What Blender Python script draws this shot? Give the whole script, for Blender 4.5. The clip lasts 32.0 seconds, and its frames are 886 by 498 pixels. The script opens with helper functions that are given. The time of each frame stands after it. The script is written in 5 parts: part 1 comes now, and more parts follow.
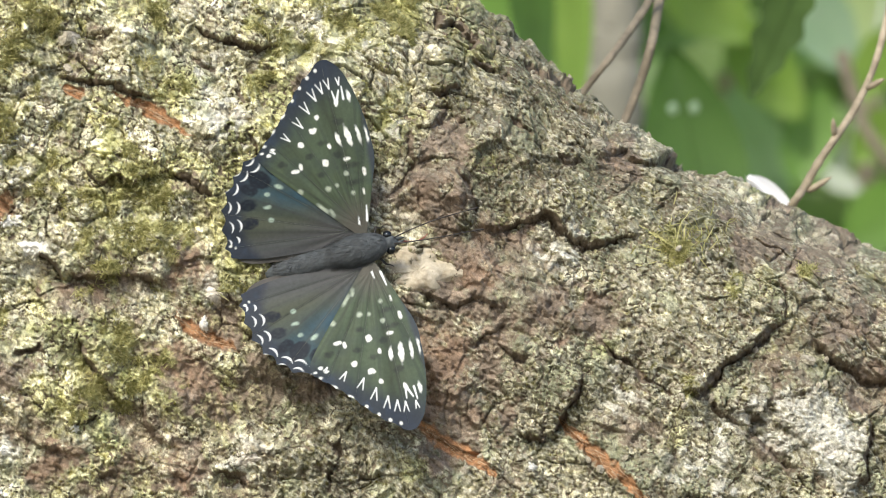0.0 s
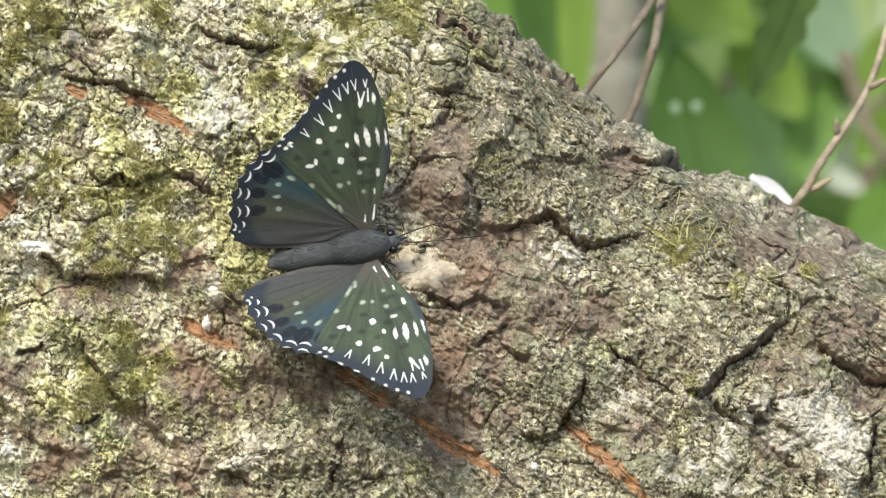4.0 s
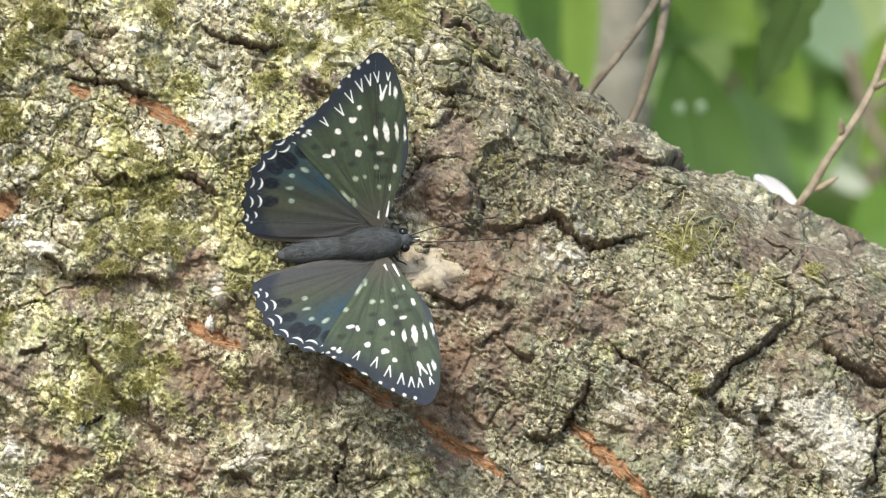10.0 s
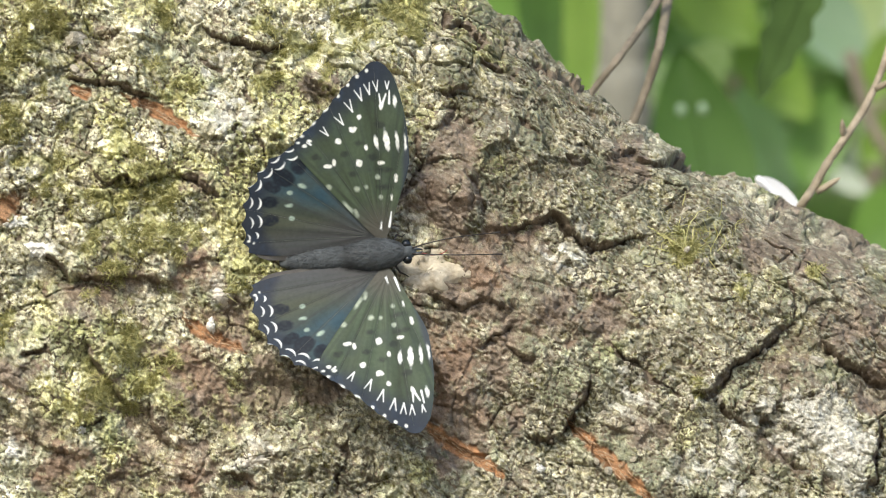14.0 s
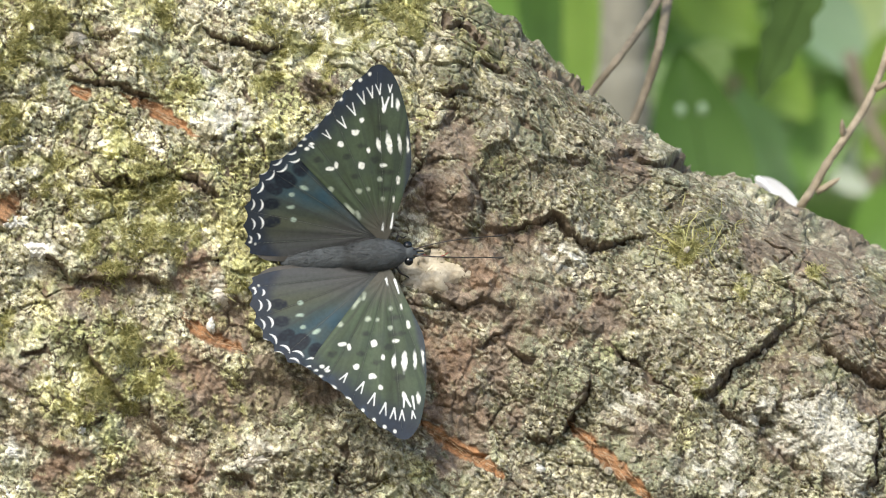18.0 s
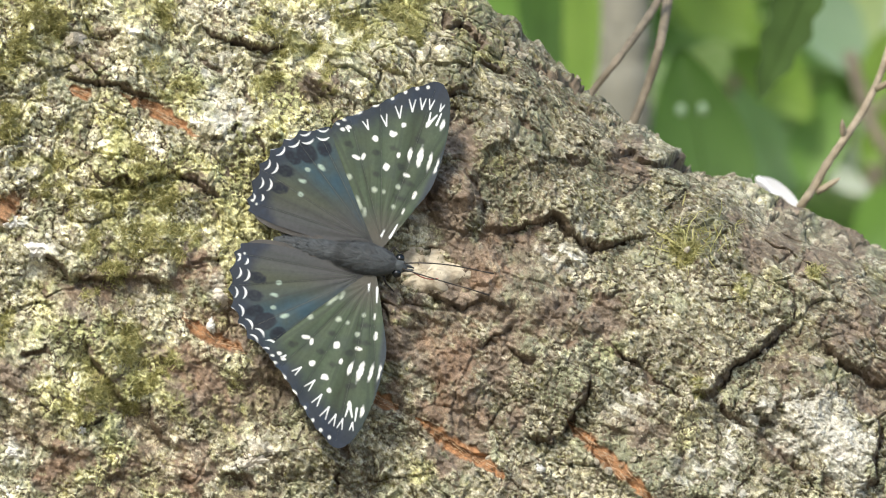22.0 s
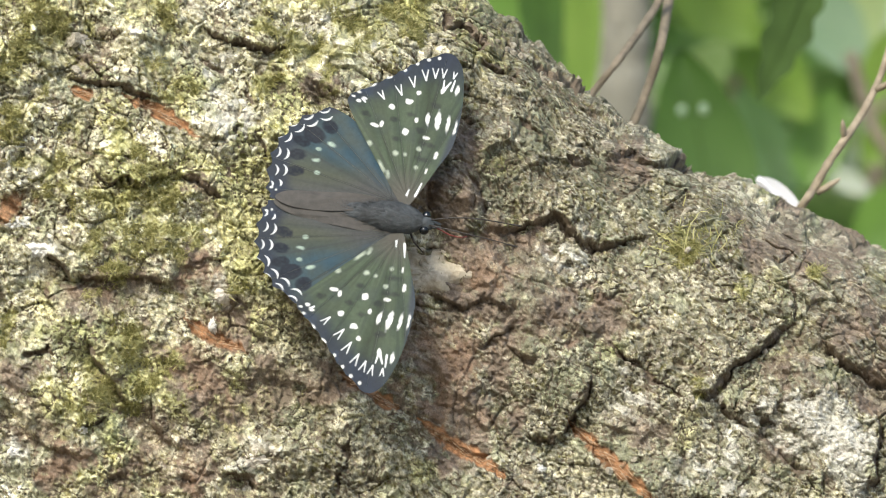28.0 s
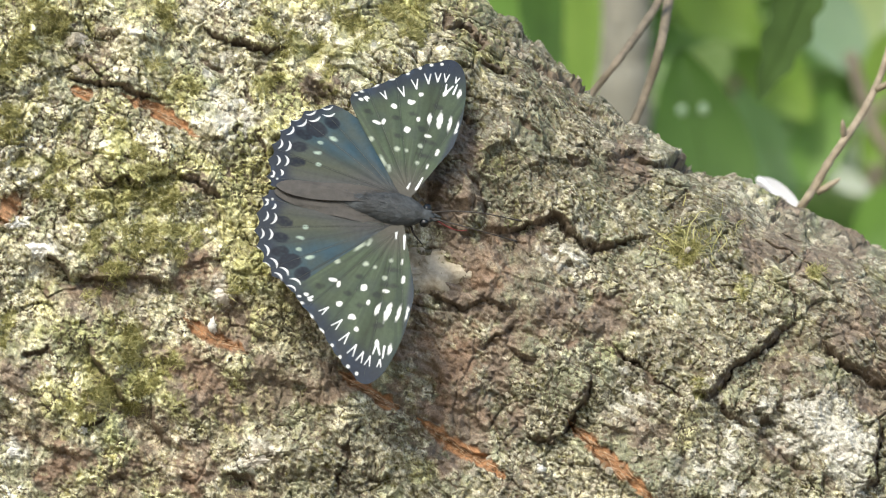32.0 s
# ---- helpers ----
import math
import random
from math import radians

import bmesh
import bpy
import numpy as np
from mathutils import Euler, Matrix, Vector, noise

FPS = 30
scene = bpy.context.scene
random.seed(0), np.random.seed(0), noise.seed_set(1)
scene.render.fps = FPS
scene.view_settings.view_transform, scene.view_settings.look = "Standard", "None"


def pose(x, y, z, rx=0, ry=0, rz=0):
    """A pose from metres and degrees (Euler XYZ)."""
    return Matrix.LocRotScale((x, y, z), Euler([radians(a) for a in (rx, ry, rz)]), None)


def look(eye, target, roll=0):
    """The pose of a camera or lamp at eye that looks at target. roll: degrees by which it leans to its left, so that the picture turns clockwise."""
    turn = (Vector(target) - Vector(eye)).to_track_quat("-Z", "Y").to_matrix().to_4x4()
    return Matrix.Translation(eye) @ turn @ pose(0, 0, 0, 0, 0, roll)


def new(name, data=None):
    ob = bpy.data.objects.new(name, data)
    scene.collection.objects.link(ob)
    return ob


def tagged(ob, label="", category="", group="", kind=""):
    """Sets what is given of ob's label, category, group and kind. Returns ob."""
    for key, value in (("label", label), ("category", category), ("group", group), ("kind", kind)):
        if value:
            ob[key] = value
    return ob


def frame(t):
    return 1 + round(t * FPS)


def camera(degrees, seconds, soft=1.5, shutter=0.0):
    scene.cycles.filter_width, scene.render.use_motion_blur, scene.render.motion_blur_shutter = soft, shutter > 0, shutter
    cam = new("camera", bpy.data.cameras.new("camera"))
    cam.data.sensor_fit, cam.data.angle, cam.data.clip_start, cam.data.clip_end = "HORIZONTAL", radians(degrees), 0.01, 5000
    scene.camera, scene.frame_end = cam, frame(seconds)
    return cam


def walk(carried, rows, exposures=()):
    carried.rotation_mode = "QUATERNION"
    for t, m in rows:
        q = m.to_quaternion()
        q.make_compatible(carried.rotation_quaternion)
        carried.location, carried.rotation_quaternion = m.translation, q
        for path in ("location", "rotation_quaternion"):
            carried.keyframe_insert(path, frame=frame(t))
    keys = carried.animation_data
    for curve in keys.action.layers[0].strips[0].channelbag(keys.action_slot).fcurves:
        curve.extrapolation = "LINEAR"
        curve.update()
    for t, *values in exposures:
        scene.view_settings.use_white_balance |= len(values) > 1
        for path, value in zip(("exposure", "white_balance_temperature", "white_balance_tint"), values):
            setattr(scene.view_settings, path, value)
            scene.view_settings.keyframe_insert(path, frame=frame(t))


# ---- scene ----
# ---- the camera: a long lens a metre from the bark, resting on a support, with a slow drift ----
U = 0.16 / 1568            # one unit of the plan: about a tenth of a millimetre at the bark
EYE_H = 1.45               # height of the lens over the ground
DIST = 1.0
FOV = math.degrees(2 * math.atan(0.08))
cam = camera(FOV, 32.0, soft=0.75, shutter=0.5)
cam.data.dof.use_dof = True
cam.data.dof.focus_distance = DIST + 0.02
cam.data.dof.aperture_fstop = 41.0


def plan(x, y, depth=0.0):
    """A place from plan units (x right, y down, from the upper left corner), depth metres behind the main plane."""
    k = (DIST + depth) / DIST
    return Vector(((x - 784) * U * k, depth, EYE_H + (441 - y) * U * k))


def eye_row(t, dx, dy, near):
    """A row of the camera's drift: the plan slides by dx, dy units and grows by near."""
    yaw = math.degrees(math.atan(dx * U))
    pitch = math.degrees(math.atan(dy * U))
    return t, pose(0, -DIST + DIST * near, EYE_H, 90 + pitch, 0, yaw)


DRIFT = [
    (0.0, -10.55, 0.86, -0.00273),
    (1.0, -9.59, 0.58, -0.00236),
    (2.0, -8.31, 0.32, -0.00219),
    (3.0, -7.08, 0.13, -0.00239),
    (3.5, -6.54, 0.13, -0.00251),
    (5.5, -3.79, -0.79, -0.00227),
    (6.5, -3.11, -0.78, -0.00241),
    (7.5, -2.22, -1.01, -0.00203),
    (8.5, -0.92, -0.49, -0.00140),
    (9.5, 0.34, 0.00, -0.00015),
    (10.5, 1.45, 0.70, -0.00024),
    (11.5, 2.01, 1.58, 0.00003),
    (12.5, 3.01, 1.81, -0.00002),
    (13.5, 3.09, 2.36, 0.00006),
    (14.5, 3.30, 2.88, 0.00026),
    (16.5, 3.15, 3.06, 0.00026),
    (18.0, 3.06, 3.06, 0.00004),
    (20.0, 3.06, 3.06, 0.00004),
    (22.0, 3.28, 3.06, 0.00014),
    (23.0, 4.30, 3.11, -0.00007),
    (24.0, 4.59, 3.32, -0.00025),
    (25.5, 4.59, 3.41, -0.00031),
    (27.5, 5.17, 3.64, -0.00137),
    (29.0, 5.28, 3.64, -0.00156),
    (30.5, 5.24, 3.60, -0.00152),
    (32.0, 4.97, 3.59, -0.00117)
]
walk(cam, [eye_row(*r) for r in DRIFT])

# ---- daylight: a high sun over the viewer's left shoulder, and the sky ----
SUN_DIR = Vector((-0.26, -0.70, 0.66)).normalized()
world = bpy.data.worlds.new("sky")
scene.world = world
world.use_nodes = True
sky = world.node_tree.nodes.new("ShaderNodeTexSky")
sky.sky_type, sky.sun_disc = "NISHITA", False
sky.sun_elevation = math.asin(SUN_DIR.z)
sky.sun_rotation = math.atan2(SUN_DIR.x, SUN_DIR.y)
sky.air_density, sky.dust_density = 1.0, 2.0
bg = world.node_tree.nodes["Background"]
bg.inputs["Strength"].default_value = 0.15
world.node_tree.links.new(sky.outputs[0], bg.inputs[0])
sun = new("sun", bpy.data.lights.new("sun", "SUN"))
sun.data.energy, sun.data.angle, sun.data.color = 2.5, radians(11.0), (1.0, 0.94, 0.82)
sun.matrix_world = look(SUN_DIR * 5 + Vector((0, 0, EYE_H)), (0, 0, EYE_H))
scene.view_settings.exposure = 0.56

# ---- materials ----


def material(name, rough=0.8):
    m = bpy.data.materials.new(name)
    m.use_nodes = True
    n = m.node_tree.nodes["Principled BSDF"]
    n.inputs["Roughness"].default_value = rough
    return m, m.node_tree, n


def node(tree, kind, **values):
    n = tree.nodes.new(kind)
    for key, value in values.items():
        if key in n.inputs:
            n.inputs[key].default_value = value
    return n


def ramp(tree, source, stops):
    r = tree.nodes.new("ShaderNodeValToRGB")
    while len(r.color_ramp.elements) < len(stops):
        r.color_ramp.elements.new(0.5)
    for e, (at, c) in zip(r.color_ramp.elements, stops):
        e.position, e.color = at, (*c, 1)
    tree.links.new(source, r.inputs[0])
    return r.outputs[0]


def mottled(name, dark, light, scale, rough=0.85, bump=0.0, bump_scale=None, stretch=(1, 1, 1)):
    """A surface that varies between two colours at two scales, with a fine relief."""
    m, t, p = material(name, rough)
    co = t.nodes.new("ShaderNodeTexCoord")
    mp = t.nodes.new("ShaderNodeMapping")
    mp.inputs["Scale"].default_value = stretch
    t.links.new(co.outputs["Object"], mp.inputs[0])
    a = node(t, "ShaderNodeTexNoise", Scale=scale, Detail=5.0, Roughness=0.65)
    t.links.new(mp.outputs[0], a.inputs["Vector"])
    t.links.new(ramp(t, a.outputs[0], [(0.3, dark), (0.7, light)]), p.inputs["Base Color"])
    if bump:
        b = node(t, "ShaderNodeTexNoise", Scale=bump_scale or scale * 4, Detail=4.0)
        t.links.new(mp.outputs[0], b.inputs["Vector"])
        k = node(t, "ShaderNodeBump", Strength=0.6, Distance=bump)
        t.links.new(b.outputs[0], k.inputs["Height"])
        t.links.new(k.outputs[0], p.inputs["Normal"])
    return m


def tinted(name, rough, grain, grain_scale, bump, bump_scale, sheen=0.0):
    """A surface whose pigment is stored on the mesh, with a finer grain and relief on top."""
    m, t, p = material(name, rough)
    at = t.nodes.new("ShaderNodeVertexColor")
    at.layer_name = "pigment"
    co = t.nodes.new("ShaderNodeTexCoord")
    n = node(t, "ShaderNodeTexNoise", Scale=grain_scale, Detail=4.0, Roughness=0.7)
    t.links.new(co.outputs["Object"], n.inputs["Vector"])
    g = ramp(t, n.outputs[0], [(0.3, (1 - grain,) * 3), (0.7, (1 + grain,) * 3)])
    mix = t.nodes.new("ShaderNodeMix")
    mix.data_type, mix.blend_type = "RGBA", "MULTIPLY"
    mix.inputs[0].default_value = 1.0
    t.links.new(at.outputs[0], mix.inputs[6])
    t.links.new(g, mix.inputs[7])
    t.links.new(mix.outputs[2], p.inputs["Base Color"])
    b = node(t, "ShaderNodeTexNoise", Scale=bump_scale, Detail=5.0, Roughness=0.7)
    t.links.new(co.outputs["Object"], b.inputs["Vector"])
    k = node(t, "ShaderNodeBump", Strength=0.8, Distance=bump)
    t.links.new(b.outputs[0], k.inputs["Height"])
    t.links.new(k.outputs[0], p.inputs["Normal"])
    p.inputs["Specular IOR Level"].default_value = 0.25
    if sheen:
        p.inputs["Sheen Weight"].default_value = sheen
        p.inputs["Sheen Roughness"].default_value = 0.4
    return m


def leafy(name, dark, light, scale, through_amount=0.45, rough=0.45, loose=False):
    """Leaf tissue: green on top, lit through from behind."""
    m, t, p = material(name, rough)
    co = t.nodes.new("ShaderNodeTexCoord")
    a = node(t, "ShaderNodeTexNoise", Scale=scale, Detail=3.0)
    t.links.new(co.outputs["Object"], a.inputs["Vector"])
    amount = a.outputs[0]
    if loose:   # every loose leaf has a shade of its own
        amount = t.nodes.new("ShaderNodeNewGeometry").outputs["Random Per Island"]
    col = ramp(t, amount, [(0.05 if loose else 0.3, dark), (0.95 if loose else 0.7, light)])
    t.links.new(col, p.inputs["Base Color"])
    tr = t.nodes.new("ShaderNodeBsdfTranslucent")
    t.links.new(col, tr.inputs[0])
    mix = t.nodes.new("ShaderNodeMixShader")
    mix.inputs[0].default_value = through_amount
    t.links.new(p.outputs[0], mix.inputs[1])
    t.links.new(tr.outputs[0], mix.inputs[2])
    t.links.new(mix.outputs[0], t.nodes["Material Output"].inputs[0])
    return m


BARK = tinted("bark_with_lichen", 0.9, 0.42, 3600, 0.00022, 4200)
BARK_FAR = mottled("plain_bark", (0.09, 0.075, 0.05), (0.34, 0.31, 0.21), 60, bump=0.004, bump_scale=90)
FIBRE = mottled("raw_inner_bark", (0.17, 0.112, 0.07), (0.56, 0.39, 0.235), 500, bump=0.0001, stretch=(1, 1, 3))
MOSS = leafy("moss_strand", (0.26, 0.255, 0.08), (0.54, 0.51, 0.24), 260, 0.4, 0.7, loose=True)
MOSS_STALK = mottled("moss_stalk", (0.34, 0.34, 0.12), (0.58, 0.56, 0.26), 500, 0.6)
DRY_CRUST = mottled("dry_crust", (0.30, 0.25, 0.175), (0.62, 0.56, 0.43), 420, bump=0.0003, bump_scale=1500)
CRUST = mottled("pale_lichen", (0.45, 0.40, 0.32), (0.80, 0.75, 0.65), 700, bump=0.0003, bump_scale=2200)
WHITE_BIT = mottled("white_lichen", (0.55, 0.53, 0.46), (0.90, 0.90, 0.86), 1600, bump=0.0002)
WING = tinted("wing_scales", 0.62, 0.14, 1500, 0.00004, 9000, sheen=0.02)
FUR = mottled("body_scales", (0.030, 0.037, 0.041), (0.080, 0.092, 0.098), 900, 0.8, bump=0.0003, bump_scale=2600)
EYE, _t, _p = material("dark_eye", 0.12)
_p.inputs["Base Color"].default_value = (0.006, 0.008, 0.010, 1)
HORN = mottled("dark_horn", (0.012, 0.010, 0.009), (0.035, 0.028, 0.022), 900, 0.5)
HAIR = mottled("body_hair", (0.040, 0.046, 0.049), (0.105, 0.112, 0.115), 1500, 0.7)
RED = mottled("proboscis_horn", (0.16, 0.03, 0.025), (0.30, 0.07, 0.05), 900, 0.4)
VEIN = mottled("wing_vein", (0.060, 0.072, 0.054), (0.086, 0.098, 0.074), 700, 0.6)
TWIG = mottled("twig_bark", (0.18, 0.145, 0.095), (0.46, 0.39, 0.28), 240, 0.75, bump=0.0004, bump_scale=500)
TWIG_DARK = mottled("dark_twig_bark", (0.11, 0.092, 0.062), (0.27, 0.228, 0.165), 240, 0.75, bump=0.0004, bump_scale=500)
GREY_STEM = mottled("grey_stem", (0.135, 0.134, 0.103), (0.25, 0.243, 0.192), 25, 0.85, bump=0.001, bump_scale=120)
CHIP = mottled("bark_chip", (0.16, 0.135, 0.10), (0.52, 0.49, 0.38), 1500, 0.9, bump=0.0006, bump_scale=2600)
FOLD = mottled("wing_fold", (0.044, 0.042, 0.038), (0.080, 0.075, 0.066), 420, 0.8, bump=0.0001, bump_scale=3000)

# ---- noise on arrays ----


def hashed(i, j, seed):
    h = (i.astype(np.int64) * 374761393 + j.astype(np.int64) * 668265263 + seed * 1442695041) & 0xFFFFFFFF
    h = ((h ^ (h >> 13)) * 1274126177) & 0xFFFFFFFF
    h = ((h ^ (h >> 16)) * 1103515245) & 0xFFFFFFFF
    return ((h ^ (h >> 15)) & 0xFFFFFF) / float(0xFFFFFF)


def smooth(x, y, seed):
    """Value noise, 0 to 1."""
    i, j = np.floor(x), np.floor(y)
    fx, fy = x - i, y - j
    fx, fy = fx * fx * (3 - 2 * fx), fy * fy * (3 - 2 * fy)
    i, j = i.astype(np.int64), j.astype(np.int64)
    a = hashed(i, j, seed) * (1 - fx) + hashed(i + 1, j, seed) * fx
    b = hashed(i, j + 1, seed) * (1 - fx) + hashed(i + 1, j + 1, seed) * fx
    return a * (1 - fy) + b * fy


def fractal(x, y, seed, octaves=4, gain=0.5):
    """Layered noise, about -1 to 1."""
    out, amp, total = 0.0, 1.0, 0.0
    for k in range(octaves):
        out = out + amp * (smooth(x * 2 ** k + 17 * k, y * 2 ** k - 9 * k, seed + k) * 2 - 1)
        total += amp
        amp *= gain
    return out / total * 1.6


def cells(x, y, seed):
    """Cell noise: distance to the nearest seed, to the second nearest, the cell's own random number, and how the place lies off its seed."""
    i, j = np.floor(x).astype(np.int64), np.floor(y).astype(np.int64)
    f1, f2, own = np.full(x.shape, 9.0), np.full(x.shape, 9.0), np.zeros(x.shape)
    ox, oy = np.zeros(x.shape), np.zeros(x.shape)
    for di in (-1, 0, 1):
        for dj in (-1, 0, 1):
            ci, cj = i + di, j + dj
            qx, qy = x - (ci + 0.1 + 0.8 * hashed(ci, cj, seed)), y - (cj + 0.1 + 0.8 * hashed(ci, cj, seed + 1))
            d = np.hypot(qx, qy)
            near = d < f1
            f2 = np.where(near, f1, np.minimum(f2, d))
            own = np.where(near, hashed(ci, cj, seed + 2), own)
            f1 = np.where(near, d, f1)
            ox, oy = np.where(near, qx, ox), np.where(near, qy, oy)
    return f1, f2, own, ox, oy


def step(x, lo, hi):
    k = np.clip((x - lo) / (hi - lo), 0, 1)
    return k * k * (3 - 2 * k)


# ---- the leaning trunk: its axis runs down to the right, its upper edge stands against the leaves ----
LEAN = radians(30)
AX, AY = math.cos(LEAN), math.sin(LEAN)
EDGE_X, EDGE_Y = 965.0, 100.0       # a place on the upper edge, in plan units
HALF, DEEP, SQUARE = 1500.0, 940.0, 3.9   # the flattened round of the cross-section

_angle = np.linspace(-0.5, math.pi * 0.62, 4000)
_cx = np.sign(np.cos(_angle)) * np.abs(np.cos(_angle)) ** (2 / SQUARE) * HALF
_cd = np.sign(np.sin(_angle)) * np.abs(np.sin(_angle)) ** (2 / SQUARE) * DEEP
_arc = np.concatenate([[0], np.cumsum(np.hypot(np.diff(_cx), np.diff(_cd)))])
_arc -= np.interp(0.0, _angle, _arc)
AWAY = 0.16      # the trunk's foot leans away from the viewer
FRONT = float(np.interp(HALF - 474.0, _cx[::-1], _cd[::-1]))     # how far the bark under the insect stands forward of the axis


def edge_bulge(u):
    return np.interp(u, [-400, -260, -137, -60, 0, 90, 180, 231, 347, 401, 431, 470, 490, 520, 575, 617, 690, 900],
                     [-31, -29, -21, -4, 2, 33, 50, 48, 42, 38, 42, 48, 46, 42, 38, 30, 28, 30])


def to_bark(x, y):
    """Plan units to the bark's own coordinates: u along the trunk, p inwards from its upper edge."""
    dx, dy = np.asarray(x, float) - EDGE_X, np.asarray(y, float) - EDGE_Y
    u, p = dx * AX + dy * AY, -dx * AY + dy * AX
    return u, p


class Bark:
    """The relief (plan units, outwards) and the pigment of the bark over a net in u and arc."""

    def __init__(self, u0, u1, s0, p1, pitch):
        # the steep flank is netted more coarsely than the face
        turn, last = np.interp(HALF - np.array([14.0, p1]), _cx[::-1], _arc[::-1])
        arcs = np.concatenate([np.arange(s0, turn, pitch * 2.2), np.arange(turn, last, pitch)])
        self.u, self.s = np.meshgrid(np.arange(u0, u1, pitch), arcs, indexing="ij")
        self.c = np.interp(self.s, _arc, _cx)
        self.d = np.interp(self.s, _arc, _cd)
        tx, td = np.interp(self.s + 1, _arc, _cx) - self.c, np.interp(self.s + 1, _arc, _cd) - self.d
        ln = np.hypot(tx, td)
        self.nc, self.nd = td / ln, -tx / ln
        self.p = HALF - self.c + edge_bulge(self.u) * np.exp(-np.maximum(HALF - self.c, 0) / 160.0)
        # where a place of the net shows in the plan
        self.x = EDGE_X + self.u * AX - self.p * AY
        self.y = EDGE_Y + self.u * AY + self.p * AX
        self.h = np.zeros(self.u.shape)
        self.cut = np.zeros(self.u.shape)

    def near(self, x, y, pad):
        x, y = np.atleast_1d(x), np.atleast_1d(y)
        hit = (self.x > min(x) - pad) & (self.x < max(x) + pad) & (self.y > min(y) - pad) & (self.y < max(y) + pad)
        return np.nonzero(hit)

    def line(self, points, pad, wob=5.0, seed=3):
        """The net's places near a line, how far each lies from it, and how far along it (0 to 1)."""
        k = self.near([q[0] for q in points], [q[1] for q in points], pad + 12)
        x = self.x[k] + wob * fractal(self.x[k] / 26, self.y[k] / 26, seed, 3)
        y = self.y[k] + wob * fractal(self.x[k] / 26 + 50, self.y[k] / 26, seed + 9, 3)
        best, along, run = np.full(x.shape, 1e9), np.zeros(x.shape), 0.0
        whole = sum(math.dist(a, b) for a, b in zip(points, points[1:]))
        side = np.zeros(x.shape)
        for (ax, ay), (bx, by) in zip(points, points[1:]):
            ln = math.dist((ax, ay), (bx, by))
            f = np.clip(((x - ax) * (bx - ax) + (y - ay) * (by - ay)) / ln ** 2, 0, 1)
            d = np.hypot(x - ax - f * (bx - ax), y - ay - f * (by - ay))
            n = d < best
            best = np.where(n, d, best)
            along = np.where(n, (run + f * ln) / whole, along)
            side = np.where(n, np.sign((bx - ax) * (y - ay) - (by - ay) * (x - ax)), side)
            run += ln
        return k, best, along, side

    def rift(self, *points, w=6.0, deep=20.0, fall=10.0, reach=32.0):
        """A fissure along a line, ragged and tapering, between a higher plate on one side and a lower one on the other."""
        k, d, f, side = self.line(points, max(w * 3, reach * 2.2), wob=6.0)
        rough = 3.4 * fractal(self.x[k] / 13, self.y[k] / 13, 14, 4, 0.75)
        taper = np.clip(np.sin(np.pi * np.clip(f, 0.0, 1.0)) * 1.9, 0, 1)
        ww = 0.66 * w * (0.25 + 0.75 * taper) * (0.2 + 1.5 * smooth(self.x[k] / 22, self.y[k] / 22, 77))
        v = (1 - step(d + rough, ww * 0.35, ww * 1.5)) ** 1.2
        self.cut[k] = np.maximum(self.cut[k], 0.68 * v * deep * (0.25 + 0.75 * taper) * (0.5 + 0.8 * smooth(self.x[k] / 30 + 7, self.y[k] / 30, 78)))
        drop = step(side * d + rough, -3.0, 3.0) - 0.5
        self.h[k] -= 1.2 * fall * taper * drop * np.exp(-d / reach) * step(reach * 2.2 - d, 0, reach * 0.5)

    def dome(self, x, y, r, high, flat=2.0):
        k = self.near(x, y, r * 1.6)
        d = np.hypot(self.x[k] - x, self.y[k] - y) / r * (1 + 0.25 * fractal(self.x[k] / 40, self.y[k] / 40, 31, 2))
        self.h[k] += high * np.exp(-np.abs(d) ** flat)

    def patch(self, *spots, rough=0.55, seed=5):
        """A soft ragged mask (0 to 1) over round spots (x, y, r)."""
        m = np.zeros(self.u.shape)
        for x, y, r in spots:
            k = self.near(x, y, r * 1.8)
            d = np.hypot(self.x[k] - x, self.y[k] - y) / r
            d = d + rough * fractal(self.x[k] / 38, self.y[k] / 38, seed, 5, 0.65)
            m[k] = np.maximum(m[k], 1 - step(d, 0.55, 1.15))
        return m

    def streak(self, *points, w=10.0):
        k, d, f, _ = self.line(points, w * 2, wob=4.0)
        m = np.zeros(self.u.shape)
        taper = np.clip(np.sin(np.pi * np.clip(f, 0.04, 0.96)) * 1.8, 0.15, 1)
        m[k] = 1 - step(d + 5 * fractal(self.x[k] / 12, self.y[k] / 12, 8, 3), w * 0.6 * taper, w * 1.1 * taper)
        return m

    def places(self):
        """Every place of the net in the world."""
        off = HALF - self.c - self.p
        # flakes lift towards the open on the face, straight out along the rim
        spread = 0.25 + 0.75 * (1 - step(HALF - self.c, 0, 34))
        c, d = self.c + off + self.nc * self.h * spread, self.d + np.hypot(self.nd, self.nc * np.sqrt(1 - spread ** 2)) * np.sign(self.nd) * self.h
        q = HALF - c
        x = EDGE_X + self.u * AX - q * AY
        y = EDGE_Y + self.u * AY + q * AX
        depth = (FRONT - d + AWAY * (self.u + 80)) * U + SET_BACK
        k = 1 + depth / DIST
        return np.stack([(x - 784) * U * k, depth, EYE_H + (441 - y) * U * k], -1)


